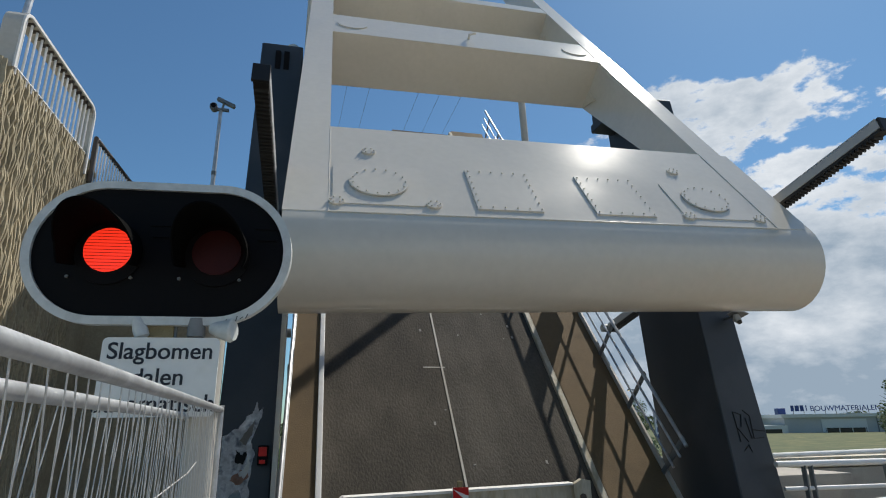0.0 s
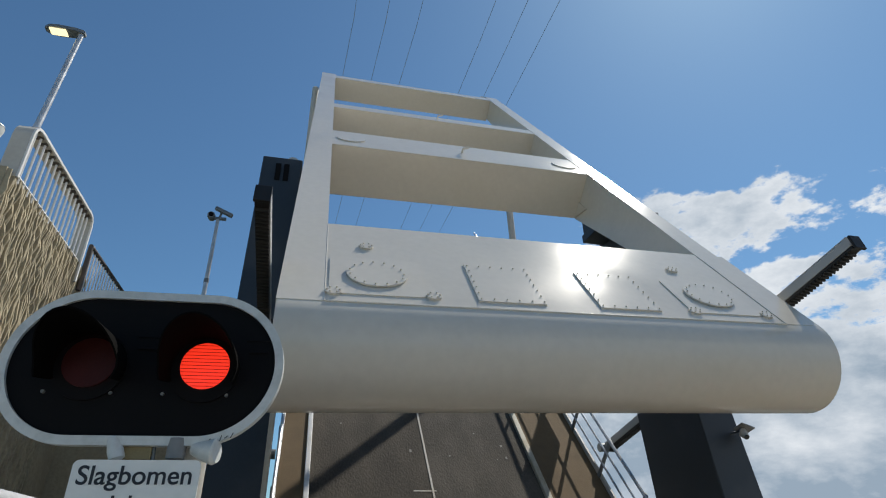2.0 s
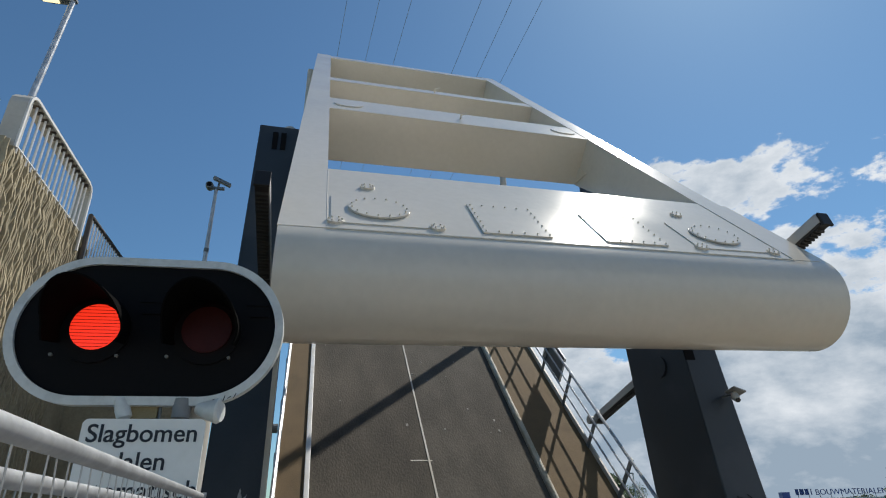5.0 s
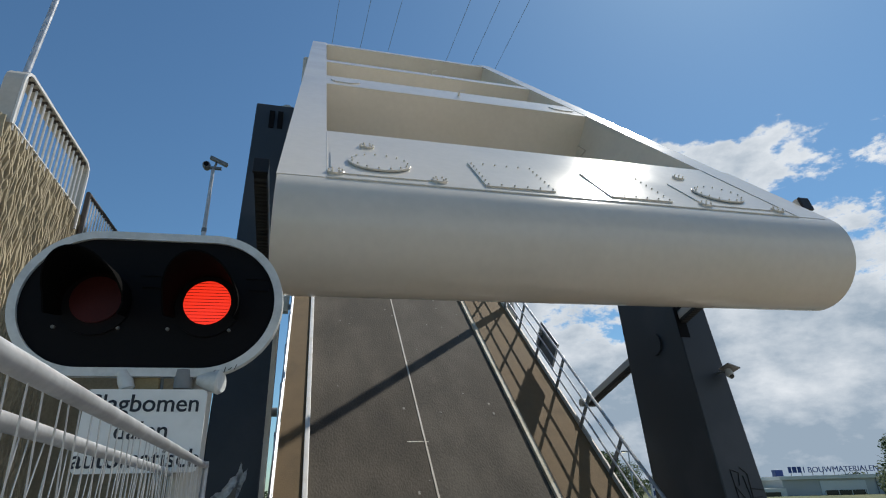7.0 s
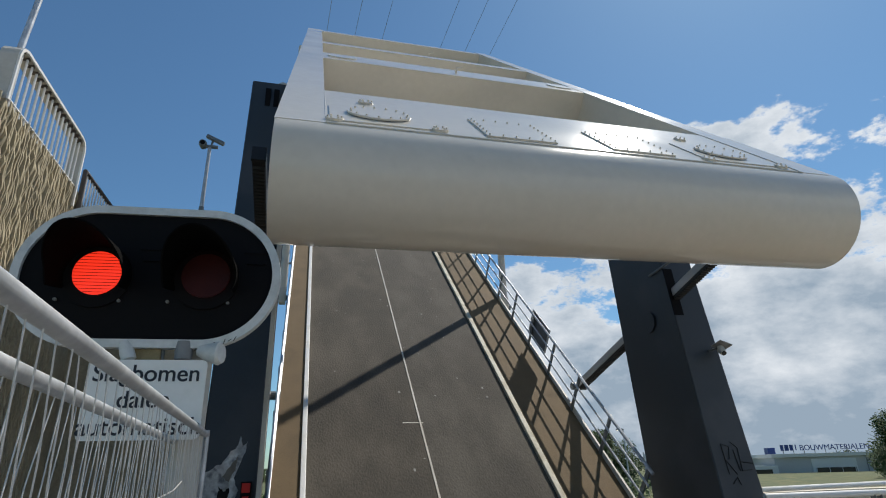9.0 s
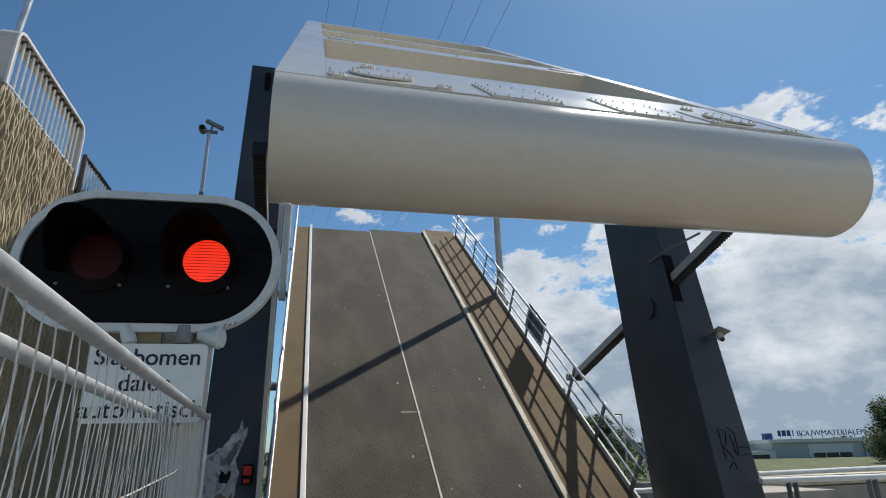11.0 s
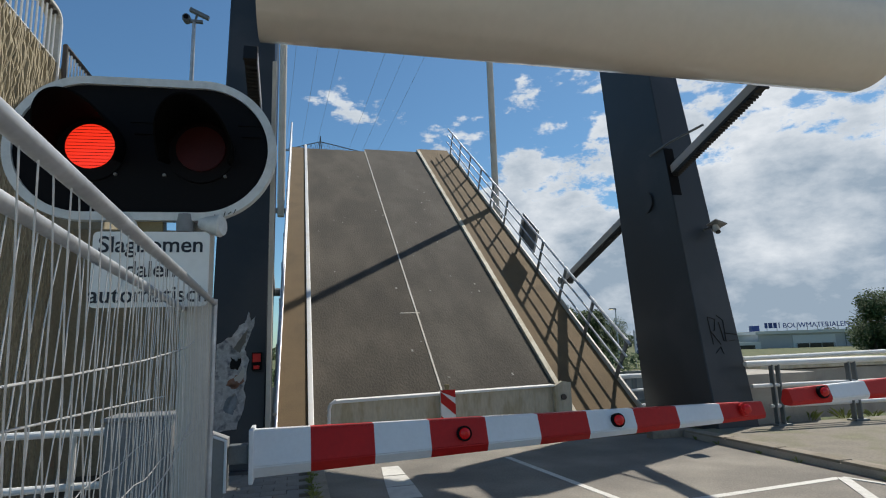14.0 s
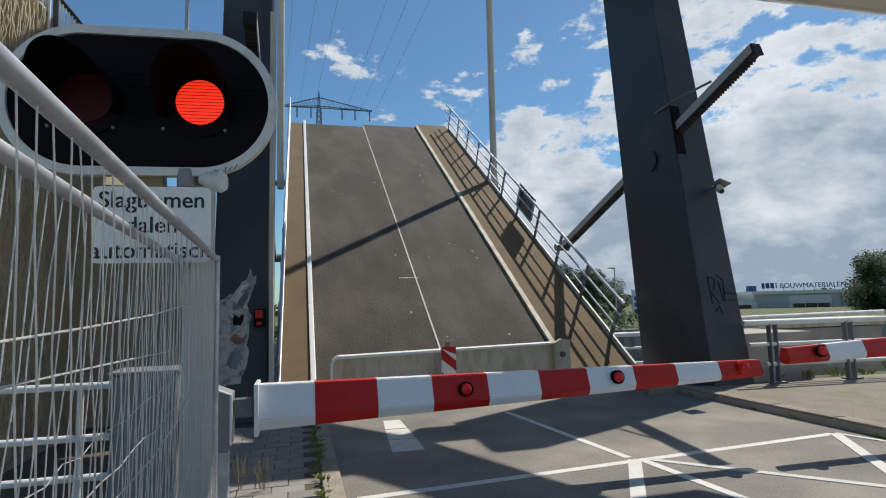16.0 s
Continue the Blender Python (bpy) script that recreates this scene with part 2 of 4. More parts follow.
M["posterblue"] = mat("faded_blue_paper", (0.36, 0.43, 0.5), 0.85, vary=0.4, grain=16, stain=7, tone=(0.5, 0.5, 0.48))
M["graffiti"] = mat("black_spray_paint", (0.008, 0.008, 0.009), 0.7, vary=0.2)
M["cable"] = mat("power_line", (0.2, 0.26, 0.34), 0.6, vary=0.1)
M["pylon"] = mat("pylon_steel", (0.13, 0.16, 0.2), 0.6, vary=0.1)


# ---- mesh helpers ----
def part(name, bm, material, parent=None, label="", smooth=False):
    me = bpy.data.meshes.new(name)
    bm.normal_update()
    bm.to_mesh(me)
    bm.free()
    me.materials.append(material)
    if smooth:
        for p in me.polygons:
            p.use_smooth = True
        me.set_sharp_from_angle(angle=radians(35))
    ob = new(name, me)
    if parent is not None:
        ob.parent = parent
    if label:
        ob["label"] = label
    return ob


def thing(name, at, label, category, group="", kind=""):
    ob = new(name)
    ob.empty_display_size = 0.2
    ob.matrix_world = at if isinstance(at, Matrix) else Matrix.Translation(at)
    return tagged(ob, label, category, group, kind)


def box(bm, x0, y0, z0, x1, y1, z1, bevel=0.0, m=None):
    vs = bmesh.ops.create_cube(bm, size=1.0)["verts"]
    for v in vs:
        v.co = Vector(((x0 + x1) / 2 + v.co.x * (x1 - x0), (y0 + y1) / 2 + v.co.y * (y1 - y0), (z0 + z1) / 2 + v.co.z * (z1 - z0)))
    if bevel:
        es = list({e for v in vs for e in v.link_edges})
        r = bmesh.ops.bevel(bm, geom=es, offset=bevel, segments=2, profile=0.6, affect="EDGES")
        vs = list({v for f in r["faces"] for v in f.verts} | {v for v in vs if v.is_valid})
    if m is not None:
        bmesh.ops.transform(bm, matrix=m, verts=vs)
    return bm


def B(*a, **k):
    return box(bmesh.new(), *a, **k)


def tube(bm, points, r, n=10, cap=True):
    """A round tube through the points."""
    pts = [Vector(p) for p in points]
    rings = []
    for i, p in enumerate(pts):
        d = (pts[min(i + 1, len(pts) - 1)] - pts[max(i - 1, 0)]).normalized()
        u = d.orthogonal().normalized() if i == 0 else (u - d * u.dot(d)).normalized()
        w = d.cross(u)
        rr = r[i] if isinstance(r, (list, tuple)) else r
        rings.append([bm.verts.new(p + (u * math.cos(2 * math.pi * k / n) + w * math.sin(2 * math.pi * k / n)) * rr) for k in range(n)])
    for a, b in zip(rings, rings[1:]):
        for k in range(n):
            bm.faces.new((a[k], a[(k + 1) % n], b[(k + 1) % n], b[k]))
    if cap:
        bm.faces.new(rings[0][::-1])
        bm.faces.new(rings[-1])
    return bm


def T(points, r, n=10):
    return tube(bmesh.new(), points, r, n)


def prism(bm, outline, lo, hi, axis="x"):
    """The outline (pairs in the plane across the axis) drawn out from lo to hi."""
    def at(p, v):
        return {"x": (v, p[0], p[1]), "y": (p[0], v, p[1]), "z": (p[0], p[1], v)}[axis]
    a = [bm.verts.new(at(p, lo)) for p in outline]
    b = [bm.verts.new(at(p, hi)) for p in outline]
    n = len(outline)
    bm.faces.new(a)
    bm.faces.new(b[::-1])
    for i in range(n):
        bm.faces.new((a[i], b[i], b[(i + 1) % n], a[(i + 1) % n]))
    bmesh.ops.recalc_face_normals(bm, faces=bm.faces)
    return bm


def PR(outline, lo, hi, axis="x"):
    return prism(bmesh.new(), outline, lo, hi, axis)


def stadium(w, h, n=36):
    """The outline of a box with half-round ends, centred."""
    r, pts = h / 2, []
    for s, a0 in ((1, -90), (-1, 90)):
        for k in range(n + 1):
            a = radians(a0 + 180 * k / n)
            pts.append((s * (w / 2 - r) + r * math.cos(a), r * math.sin(a)))
    return pts


def lettering(text, size, material, parent, m, name="lettering", depth=0.002, align="LEFT", bold=0.0):
    cu = bpy.data.curves.new(name, "FONT")
    cu.body, cu.size, cu.extrude, cu.align_x, cu.offset = text, size, depth, align, bold
    ob = new(name, cu)
    dg = bpy.context.evaluated_depsgraph_get()
    me = bpy.data.meshes.new_from_object(ob.evaluated_get(dg))
    bpy.data.objects.remove(ob)
    bpy.data.curves.remove(cu)
    me.materials.clear()
    me.materials.append(material)
    o = new(name, me)
    o.parent = parent
    o.matrix_basis = m
    return o


# ---- ground, road, canal ----
def setting():
    bm = bmesh.new()
    box(bm, -2500, -2500, -4, 2500, 9.62, -0.02)
    tagged(part("ground", bm, M["gravel"]), "near bank ground, made pale to bounce light upward", "ground", kind="structure")
    bm = bmesh.new()
    box(bm, -2500, 40, -4, 2500, 4500, -0.6)
    tagged(part("far_ground", bm, M["grass"]), "flat grassy far bank of the canal", "ground", kind="structure")
    bm = bmesh.new()
    box(bm, -2500, 9.63, -4.2, 2500, 39.99, -2.6)
    tagged(part("water", bm, M["water"]), "dark green canal water under the bridge", "water", kind="structure")
    road = tagged(part("road", B(0.4, -60, -0.3, 6.5, 9.6, 0.0), M["asphalt"]), "worn grey asphalt road up to the bridge", "road", kind="structure")
    # painted lines
    def arrow_tail():
        """The worn tail of a lane arrow, in three pieces."""
        for k in range(3):
            y0, y1 = 8.5 - 0.62 * k, 7.92 - 0.62 * k
            x = lambda y: 1.22 + 0.05 * (y - 6.6)
            w = lambda y: 0.11 + 0.075 * math.sin((8.7 - y) / 2.1 * 1.5)
            bm = bmesh.new()
            ring = [(x(y0) - w(y0), y0), (x(y1) - w(y1), y1), (x(y1) + w(y1), y1), (x(y0) + w(y0), y0)]
            part("arrow_mark", prism(bm, ring, 0.0, 0.004, "z"), M["line"], road)

    def stripe(x0, y0, x1, y1, w, name="road_line"):
        a, b = Vector((x0, y0, 0)), Vector((x1, y1, 0))
        d = (b - a).normalized()
        s = Vector((-d.y, d.x, 0)) * w / 2
        bm = bmesh.new()
        lo = [bm.verts.new(p) for p in (a - s, b - s, b + s, a + s)]
        hi = [bm.verts.new(p.co + Vector((0, 0, 0.003 + 0.001 * (len(road.children) % 7)))) for p in lo]
        bm.faces.new(lo[::-1]); bm.faces.new(hi)
        for i in range(4):
            bm.faces.new((lo[i], lo[(i + 1) % 4], hi[(i + 1) % 4], hi[i]))
        part(name, bm, M["line"], road)
    stripe(0.5, 5.19, 6.18, 5.74, 0.10)
    stripe(3.08, 8.5, 3.36, 5.60, 0.09)
    stripe(3.37, 5.50, 2.5, 4.05, 0.13)
    stripe(3.44, 5.50, 3.56, 3.9, 0.10)
    stripe(3.50, 5.48, 5.3, 3.62, 0.09)
    stripe(6.20, 5.72, 5.2, 4.2, 0.12)
    stripe(6.22, 5.74, 6.42, 5.1, 0.07)
    arrow_tail()
    # kerbs
    bm = bmesh.new()
    box(bm, 0.22, -40, -0.3, 0.398, 9.6, 0.05, 0.012)
    tagged(part("kerb_west", bm, M["kerb"]), "low grey concrete kerb with weeds", "kerb", kind="structure")
    kerb = tagged(part("kerb_east", B(6.502, -40, -0.3, 6.58, 9.1, 0.09), M["concrete"]), "grey concrete kerb along the pavement", "kerb", kind="structure")
    y = 9.0
    for k in range(14):
        part("kerbstone", B(6.505, y - 0.97, -0.2, 6.72, y, 0.125, 0.014), M["kerb"], kerb)
        y -= 1.0
    part("kerbstone", B(5.9, 9.02, -0.2, 6.72, 9.2, 0.125, 0.014), M["kerb"], kerb)
    tagged(part("pavement_east", B(6.722, -40, -0.3, 16.0, 8.98, 0.11), M["paver"]), "pavement of weathered grey-brown concrete pavers", "pavement", kind="structure")
    tagged(part("pavement_west", B(-3.0, -40, -0.3, 0.218, 9.6, -0.002), M["joint"]), "pavement of grey concrete bricks in half bond", "pavement", kind="structure")
    # canal walls
    tagged(part("quay_wall", B(-30, 9.64, -4.1, 40, 10.2, -0.3), M["concrete"]), "concrete quay wall under the bridge hinge", "wall", kind="structure")
    tagged(part("far_quay_wall", B(-60, 39.3, -4.1, 90, 39.95, -0.5), M["concrete"]), "concrete quay wall of the far bank", "wall", kind="structure")


def paving():
    pav = bpy.data.objects["pavement_west"]
    me = None
    row, y = 0, 9.55
    while y > -0.8:
        x = 0.21 - (0.15 if row % 2 else 0.0)
        n = 0
        while x > -1.35:
            if me is None:
                o = part("brick", B(-0.292, -0.192, -0.05, 0, 0, 0.012, 0.008), M["brick"], pav)
                me = o.data
            else:
                o = new("brick", me)
                o.parent = pav
            o.location = (x, y, random.uniform(-0.004, 0.003))
            o.rotation_euler = (random.uniform(-.006, .006), random.uniform(-.006, .006), random.uniform(-.008, .008))
            x -= 0.30
            n += 1
        y -= 0.2
        row += 1


def tuft(name, at, n, h, spread, material, label, blade=0.006):
    bm = bmesh.new()
    for _ in range(n):
        a, l = random.uniform(0, 6.28), random.uniform(0, spread)
        p = Vector((math.cos(a) * l * 0.5, math.sin(a) * l * 0.5, 0))
        tip = p + Vector((math.cos(a) * spread * random.uniform(.3, 1), math.sin(a) * spread * random.uniform(.3, 1), h * random.uniform(.5, 1)))
        s = Vector((-math.sin(a), math.cos(a), 0)) * blade
        mid = (p + tip) / 2 + Vector((0, 0, h * 0.2))
        v = [bm.verts.new(q) for q in (p - s, p + s, mid + s * 1.5, tip, mid - s * 1.5)]
        bm.faces.new(v)
    o = part(name, bm, material)
    o.location = at
    return tagged(o, label, "plant", "weeds along the kerb")


# ---- bridge ----
def balance_frame():
    """The cream balance frame: its counterweight tube, two girders and three crossbeams; origin on its axis."""
    f = thing("balance_frame", Matrix.Translation(PIVOT), "cream-painted steel bridge balance frame with round-nosed counterweight", "bridge part")
    top = -0.465
    # counterweight tube: plate, half-round nose and belly
    R, ac = 0.674, -9.003
    prof = [(-6.68, top), (ac, top)]
    for k in range(1, 28):
        a = radians(90 + 180 * k / 28)
        prof.append((ac + R * math.cos(a), top - R + R * math.sin(a)))
    prof += [(ac, top - 2 * R), (-6.68, top - 2 * R)]
    part("counterweight", PR(prof, -0.36, 7.05), M["cream"], f, smooth=True)
    # girders, deeper at the crossbeam
    for x0, x1 in ((-0.37, 0.145), (6.47, 6.93)):
        out = [(-9.0, top + 0.006), (9.4, top + 0.006), (10.3, top - 0.1), (10.3, top - 0.35), (8.7, top - 0.75), (2.4, top - 1.0), (-0.9, top - 1.2), (-1.9, top - 1.2),
               (-6.1, top - 0.62), (-6.75, top - 1.0), (-9.0, top - 1.09)]
        part("girder", PR(out, x0, x1), M["cream"], f)
    # weld bead of the cover along the nose
    part("weld_seam", T([(0.15, ac, top + 0.006), (6.46, ac, top + 0.006)], 0.012, 6), M["cream"], f)
    for x in (0.145, 6.47):
        part("weld_seam", T([(x, ac, top + 0.004), (x, -6.75, top + 0.004)], 0.007, 6), M["cream"], f)
    part("crossbeam", B(0.14, -1.85, top - 1.19, 6.48, -0.5, top - 0.003, 0.012), M["cream"], f)
    part("crossbeam", B(0.14, 2.55, top - 1.0, 6.48, 3.1, top - 0.003, 0.012), M["cream"], f)
    part("crossbeam", B(0.14, 8.6, top - 0.85, 6.48, 9.2, top - 0.003, 0.012), M["cream"], f)
    # gussets in the corners
    for s, x in ((1, 0.145), (-1, 6.47)):
        for a, d in ((-1.85, 1.17), (2.55, 0.98)):
            o = [(a, top - d), (a, top - d + 0.42), (a - 0.5, top - d + 0.42)]
            part("gusset", PR(o, x + s * 0.02 - 0.012, x + s * 0.02 + 0.012), M["cream"], f)
    # hatches with their bolts
    def bolts(par, pts, h):
        for q in pts:
            b = PR([(q[0] + 0.011 * math.cos(k), q[1] + 0.011 * math.sin(k)) for k in (0, 1.05, 2.09, 3.14, 4.19, 5.24)], h, h + 0.02, "z")
            part("bolt", b, M["cream"], par)
    z = top
    for cx in (0.77, 5.64):
        base = PR([(cx + sx * 0.50 + 0.08 * math.cos(radians(a0 + a)), -8.33 + sy * 0.41 + 0.08 * math.sin(radians(a0 + a))) for sx, sy, a0 in ((1, 1, 0), (-1, 1, 90), (-1, -1, 180), (1, -1, 270)) for a in (0, 30, 60, 90)], z, z + 0.014, "z")
        pl = part("hatch_plate", base, M["cream"], f)
        ring = [(cx + 0.38 * math.cos(radians(a)), -8.31 + 0.34 * math.sin(radians(a))) for a in range(0, 360, 12)]
        cov = part("round_cover", PR(ring, z + 0.022, z + 0.045, "z"), M["cream"], pl)
        bolts(cov, [(cx + 0.34 * math.cos(radians(a)), -8.31 + 0.30 * math.sin(radians(a))) for a in range(0, 360, 24)], z + 0.045)
        for ux, uy in ((cx - 0.53, -8.78), (cx + 0.66, -8.78), (cx - 0.1, -7.45)):
            lug = part("lifting_lug", PR([(ux + 0.1 * math.cos(radians(a)), uy + 0.085 * math.sin(radians(a))) for a in range(0, 360, 30)], z, z + 0.03, "z"), M["cream"], f)
            bolts(lug, [(ux + 0.075 * math.cos(radians(a)), uy + 0.06 * math.sin(radians(a))) for a in range(0, 360, 60)], z + 0.03)
    for cx in (2.45, 4.12):
        pl = part("hatch_plate", PR([(cx - .46, -8.84), (cx + .44, -8.84), (cx + .46, -7.9), (cx + 0.36, -7.8), (cx - .46, -7.82)], z, z + 0.022, "z"), M["cream"], f)
        rim = [(cx - .42 + .84 * k / 5, s) for k in range(6) for s in (-8.79, -7.87)] + [(s, -8.79 + .92 * k / 6) for k in range(1, 6) for s in (cx - .42, cx + .42)]
        bolts(pl, rim, z + 0.022)
    for cx in (0.58, 6.05):
        ring = [(cx + 0.33 * math.cos(radians(a)), -1.2 + 0.3 * math.sin(radians(a))) for a in range(0, 360, 15)]
        part("round_cover", PR(ring, z - 0.003, z + 0.022, "z"), M["cream"], f)
    for a_, s_ in ((-1.2, 0.06), (2.8, 0.05)):
        part("eyebolt", T([(3.3, a_, z - 0.01), (3.3, a_, z + 0.1), (3.45, a_ + 0.02, z + 0.14)], s_ * 0.5, 6), M["cream"], f)
    # the whole frame stands slightly askew to its axis
    for o in f.children_recursive:
        for v in o.data.vertices:
            v.co.y += 0.0476 * (v.co.x + 0.36)
    return f


def leaf():
    """The bridge leaf; origin on its axis, y along the leaf, z out of the roadway."""
    f = thing("bridge_leaf", Matrix.Translation(HINGE), "raised bridge leaf with worn dark roadway and tan footways", "bridge leaf")
    n0, r0, r1 = 2.46, 2.0, 19.2
    part("roadway_half", B(0.33, r0, n0 - 0.30, 2.895, r1 - 0.1, n0, 0.01), M["deck"], f)
    part("roadway_half", B(2.925, r0, n0 - 0.30, 5.345, r1 + 0.25, n0 - 0.004, 0.01), M["deckgrey"], f)
    part("centre_joint", B(2.89, r0, n0 - 0.2, 2.93, r1, n0 + 0.012), M["offwhite"], f, "dirty white joint strip")
    for r in (5.7,):
        part("cross_mark", B(2.5, r, n0 - 0.1, 2.98, r + 0.03, n0 + 0.006), M["offwhite"], f)
    marks = [(1.37, 11.1), (2.4, 13.5), (4.54, 13.3), (4.65, 12.8), (2.46, 4.15), (4.7, 7.1), (4.72, 6.7), (1.1, 15.4), (2.24, 15.6), (4.49, 3.2), (4.3, 12.4), (4.6, 14.1)]
    for x, y in marks + [(random.uniform(0.6, 5.1), random.uniform(3.0, 18.0)) for _ in range(34)]:
        w, l = random.uniform(0.015, 0.05), random.uniform(0.02, 0.09)
        part("scuff_mark", B(x, y, n0 - 0.01, x + w, y + l, n0 + 0.004), M["scuff"], f)
    part("footway", B(-0.32, r0 - 1.3, n0 - 0.35, 0.22, r1 - 0.35, n0 + 0.10, 0.01), M["tan"], f)
    part("footway", B(5.42, r0 - 1.3, n0 - 0.35, 6.80, r1 + 0.6, n0 + 0.04, 0.01), M["tan"], f)
    part("kerb_rail", B(0.222, r0 - 1.3, n0 - 0.3, 0.325, r1, n0 + 0.15, 0.015), M["white"], f, "white-painted steel kerb")
    part("kerb_rail", B(5.29, r0 - 0.1, n0 - 0.3, 5.415, r1 + 0.4, n0 + 0.07, 0.012), M["stained"], f, "scuffed white steel kerb")
    part("edge_plate", B(-0.37, r0 - 1.3, n0 - 0.75, -0.325, r1, n0 + 0.14), M["white"], f)
    part("edge_plate", B(6.805, r0 - 1.3, n0 - 0.75, 6.85, r1, n0 + 0.14), M["offwhite"], f)
    for x in (0.6, 2.2, 3.8, 5.9):
        part("main_girder", B(x, r0, n0 - 1.0, x + 0.25, r1 - 0.1, n0 - 0.31), M["cream"], f)
    # railing on the east side
    rail = thing("railing", Matrix(), "", "")
    rail.parent = f
    for k in ("category", "label", "group"):
        if k in rail:
            del rail[k]
    h = n0 + 0.12
    r = r0 + 0.9
    while r < r1 + 0.6:
        part("post", B(6.775, r - 0.05, h - 0.1, 6.81, r + 0.05, h + 0.95), M["steel"], rail, "grey flat-steel post")
        r += 1.62
    for dz, rr in ((0.95, 0.035), (0.65, 0.024), (0.34, 0.024)):
        part("rail", T([(6.74, r0 + 0.7, h + dz), (6.74, r1 + 0.6, h + dz)], rr, 8), M["galv"], rail)
    rail2 = thing("railing", Matrix(), "", "")
    rail2.parent = f
    r = r0 - 0.6
    while r < r1:
        part("post", B(-0.36, r - 0.05, h - 0.1, -0.325, r + 0.05, h + 0.95), M["steel"], rail2)
        r += 1.62
    for dz, rr in ((0.95, 0.035), (0.65, 0.024), (0.34, 0.024)):
        part("rail", T([(-0.31, r0 - 0.8, h + dz), (-0.31, r1, h + dz)], rr, 8), M["galv"], rail2)
    pan = part("notice_panel", B(6.83, 8.3, h + 0.28, 6.86, 9.6, h + 1.0, 0.01), M["steel"], f, "grey notice board seen from behind")
    part("panel_frame", T([(6.815, 8.3, h + 0.27), (6.815, 9.6, h + 0.27), (6.815, 9.6, h + 1.01), (6.815, 8.3, h + 1.01), (6.815, 8.3, h + 0.27)], 0.018, 6), M["galv"], pan)
    # the roadway lies a little west of the footway's edge
    for o in f.children:
        if o.type == "MESH" and o.name.split(".")[0] in ("roadway_half", "centre_joint", "cross_mark"):
            o.location.x = -0.06
    return f


def rod():
    f = thing("hanger_rod", Matrix(), "pale painted steel hanger rod between balance frame and leaf", "bridge part", "hanger rods")
    part("bar", T([(0, 0, 0.25), (0, 0, 10.3)], 0.125, 14), M["offwhite"], f, smooth=True)
    part("clevis", B(-0.11, -0.16, -0.2, 0.11, 0.16, 0.35, 0.04), M["offwhite"], f)
    part("pin", T([(-0.2, 0, 0), (0.2, 0, 0)], 0.09, 12), M["steel"], f)
    return f


def rack():
    """A toothed rack that lifts the leaf: origin at its end on the leaf, running along -y."""
    f = thing("drive_rack", Matrix(), "painted steel drive rack with a dark toothed underside", "bridge part", "drive racks")
    part("beam", B(-0.085, -7.8, -0.03, 0.085, 0.0, 0.11, 0.012), M["rackpaint"], f)
    part("cover_strip", B(-0.08, -7.78, 0.112, 0.08, -0.1, 0.13), M["rackpaint"], f)
    part("toothed_strip", B(-0.078, -7.78, -0.075, 0.078, -0.1, -0.032), M["rack"], f)
    me = None
    for k in range(114):
        if me is None:
            o = part("tooth", PR([(-0.026, 0), (0.026, 0), (0.012, -0.034), (-0.012, -0.034)], -0.072, 0.072), M["rack"], f)
            me = o.data
        else:
            o = new("tooth", me)
            o.parent = f
        o.location = (0, -0.2 - k * 0.066, -0.075)
    part("end_cap", B(-0.09, -7.84, -0.11, 0.09, -7.8, 0.115, 0.01), M["rack"], f)
    part("hinge_pin", T([(-0.2, 0, 0.05), (0.2, 0, 0.05)], 0.1, 12), M["steel"], f)
    return f


def tower(x0, x1, side):
    """A leaning box tower. side: +1 where the bridge lies to its east."""
    f = thing("bridge_tower", (0, 0, 0), "dark grey tapering steel bridge tower leaning over the road end", "bridge tower", "bridge towers")
    H = 9.12 if side > 0 else 8.88
    inner, outer = (x1, x0) if side > 0 else (x0, x1)
    lo = [(inner, 8.85), (inner, 11.0), (outer, 11.0), (outer, 8.85)]
    top_out = inner + (outer - inner) * (0.97 if side > 0 else 0.72)
    yt = 8.85 + 0.137 * H
    hi = [(inner, yt), (inner, yt + 1.75), (top_out, yt + 1.75), (top_out, yt)]
    bm = bmesh.new()
    a = [bm.verts.new((x, y, 0.0)) for x, y in lo]
    b = [bm.verts.new((x, y, H)) for x, y in hi]
    bm.faces.new(a); bm.faces.new(b[::-1])
    for i in range(4):
        bm.faces.new((a[i], b[i], b[(i + 1) % 4], a[(i + 1) % 4]))
    bmesh.ops.recalc_face_normals(bm, faces=bm.faces)
    bmesh.ops.bevel(bm, geom=[e for e in bm.edges], offset=0.02, segments=1, affect="EDGES")
    part("shaft", bm, M["anthracite"], f)
    bx0, bx1 = (-0.33, 0.1) if side > 0 else (6.52, 6.88)
    part("bearing_bracket", B(min(inner, bx0), 10.8, H - 0.15, max(inner, bx1), 11.6, H + 0.06, 0.02), M["anthracite"], f)
    part("bearing_pedestal", B(bx0, 10.95, H + 0.05, bx1, 11.5, 10.25, 0.02), M["anthracite"], f)
    part("base_plate", B(min(x0, x1) - 0.12, 8.7, 0.0, max(x0, x1) + 0.12, 11.15, 0.05, 0.01), M["anthracite"], f)
    if side > 0:
        part("vent_louvre", B(x0 + 0.3, 10.0, H - 0.62, x0 + 0.4, 10.12, H - 0.22), M["black"], f)
        part("vent_louvre", B(x0 + 0.46, 10.0, H - 0.62, x0 + 0.56, 10.12, H - 0.22), M["black"], f)
        part("lamp_dome", T([(x0 + 0.6, 10.4, H), (x0 + 0.6, 10.4, H + 0.12), (x0 + 0.6, 10.4, H + 0.2)], [0.16, 0.16, 0.08], 14), M["offwhite"], f)
    return f


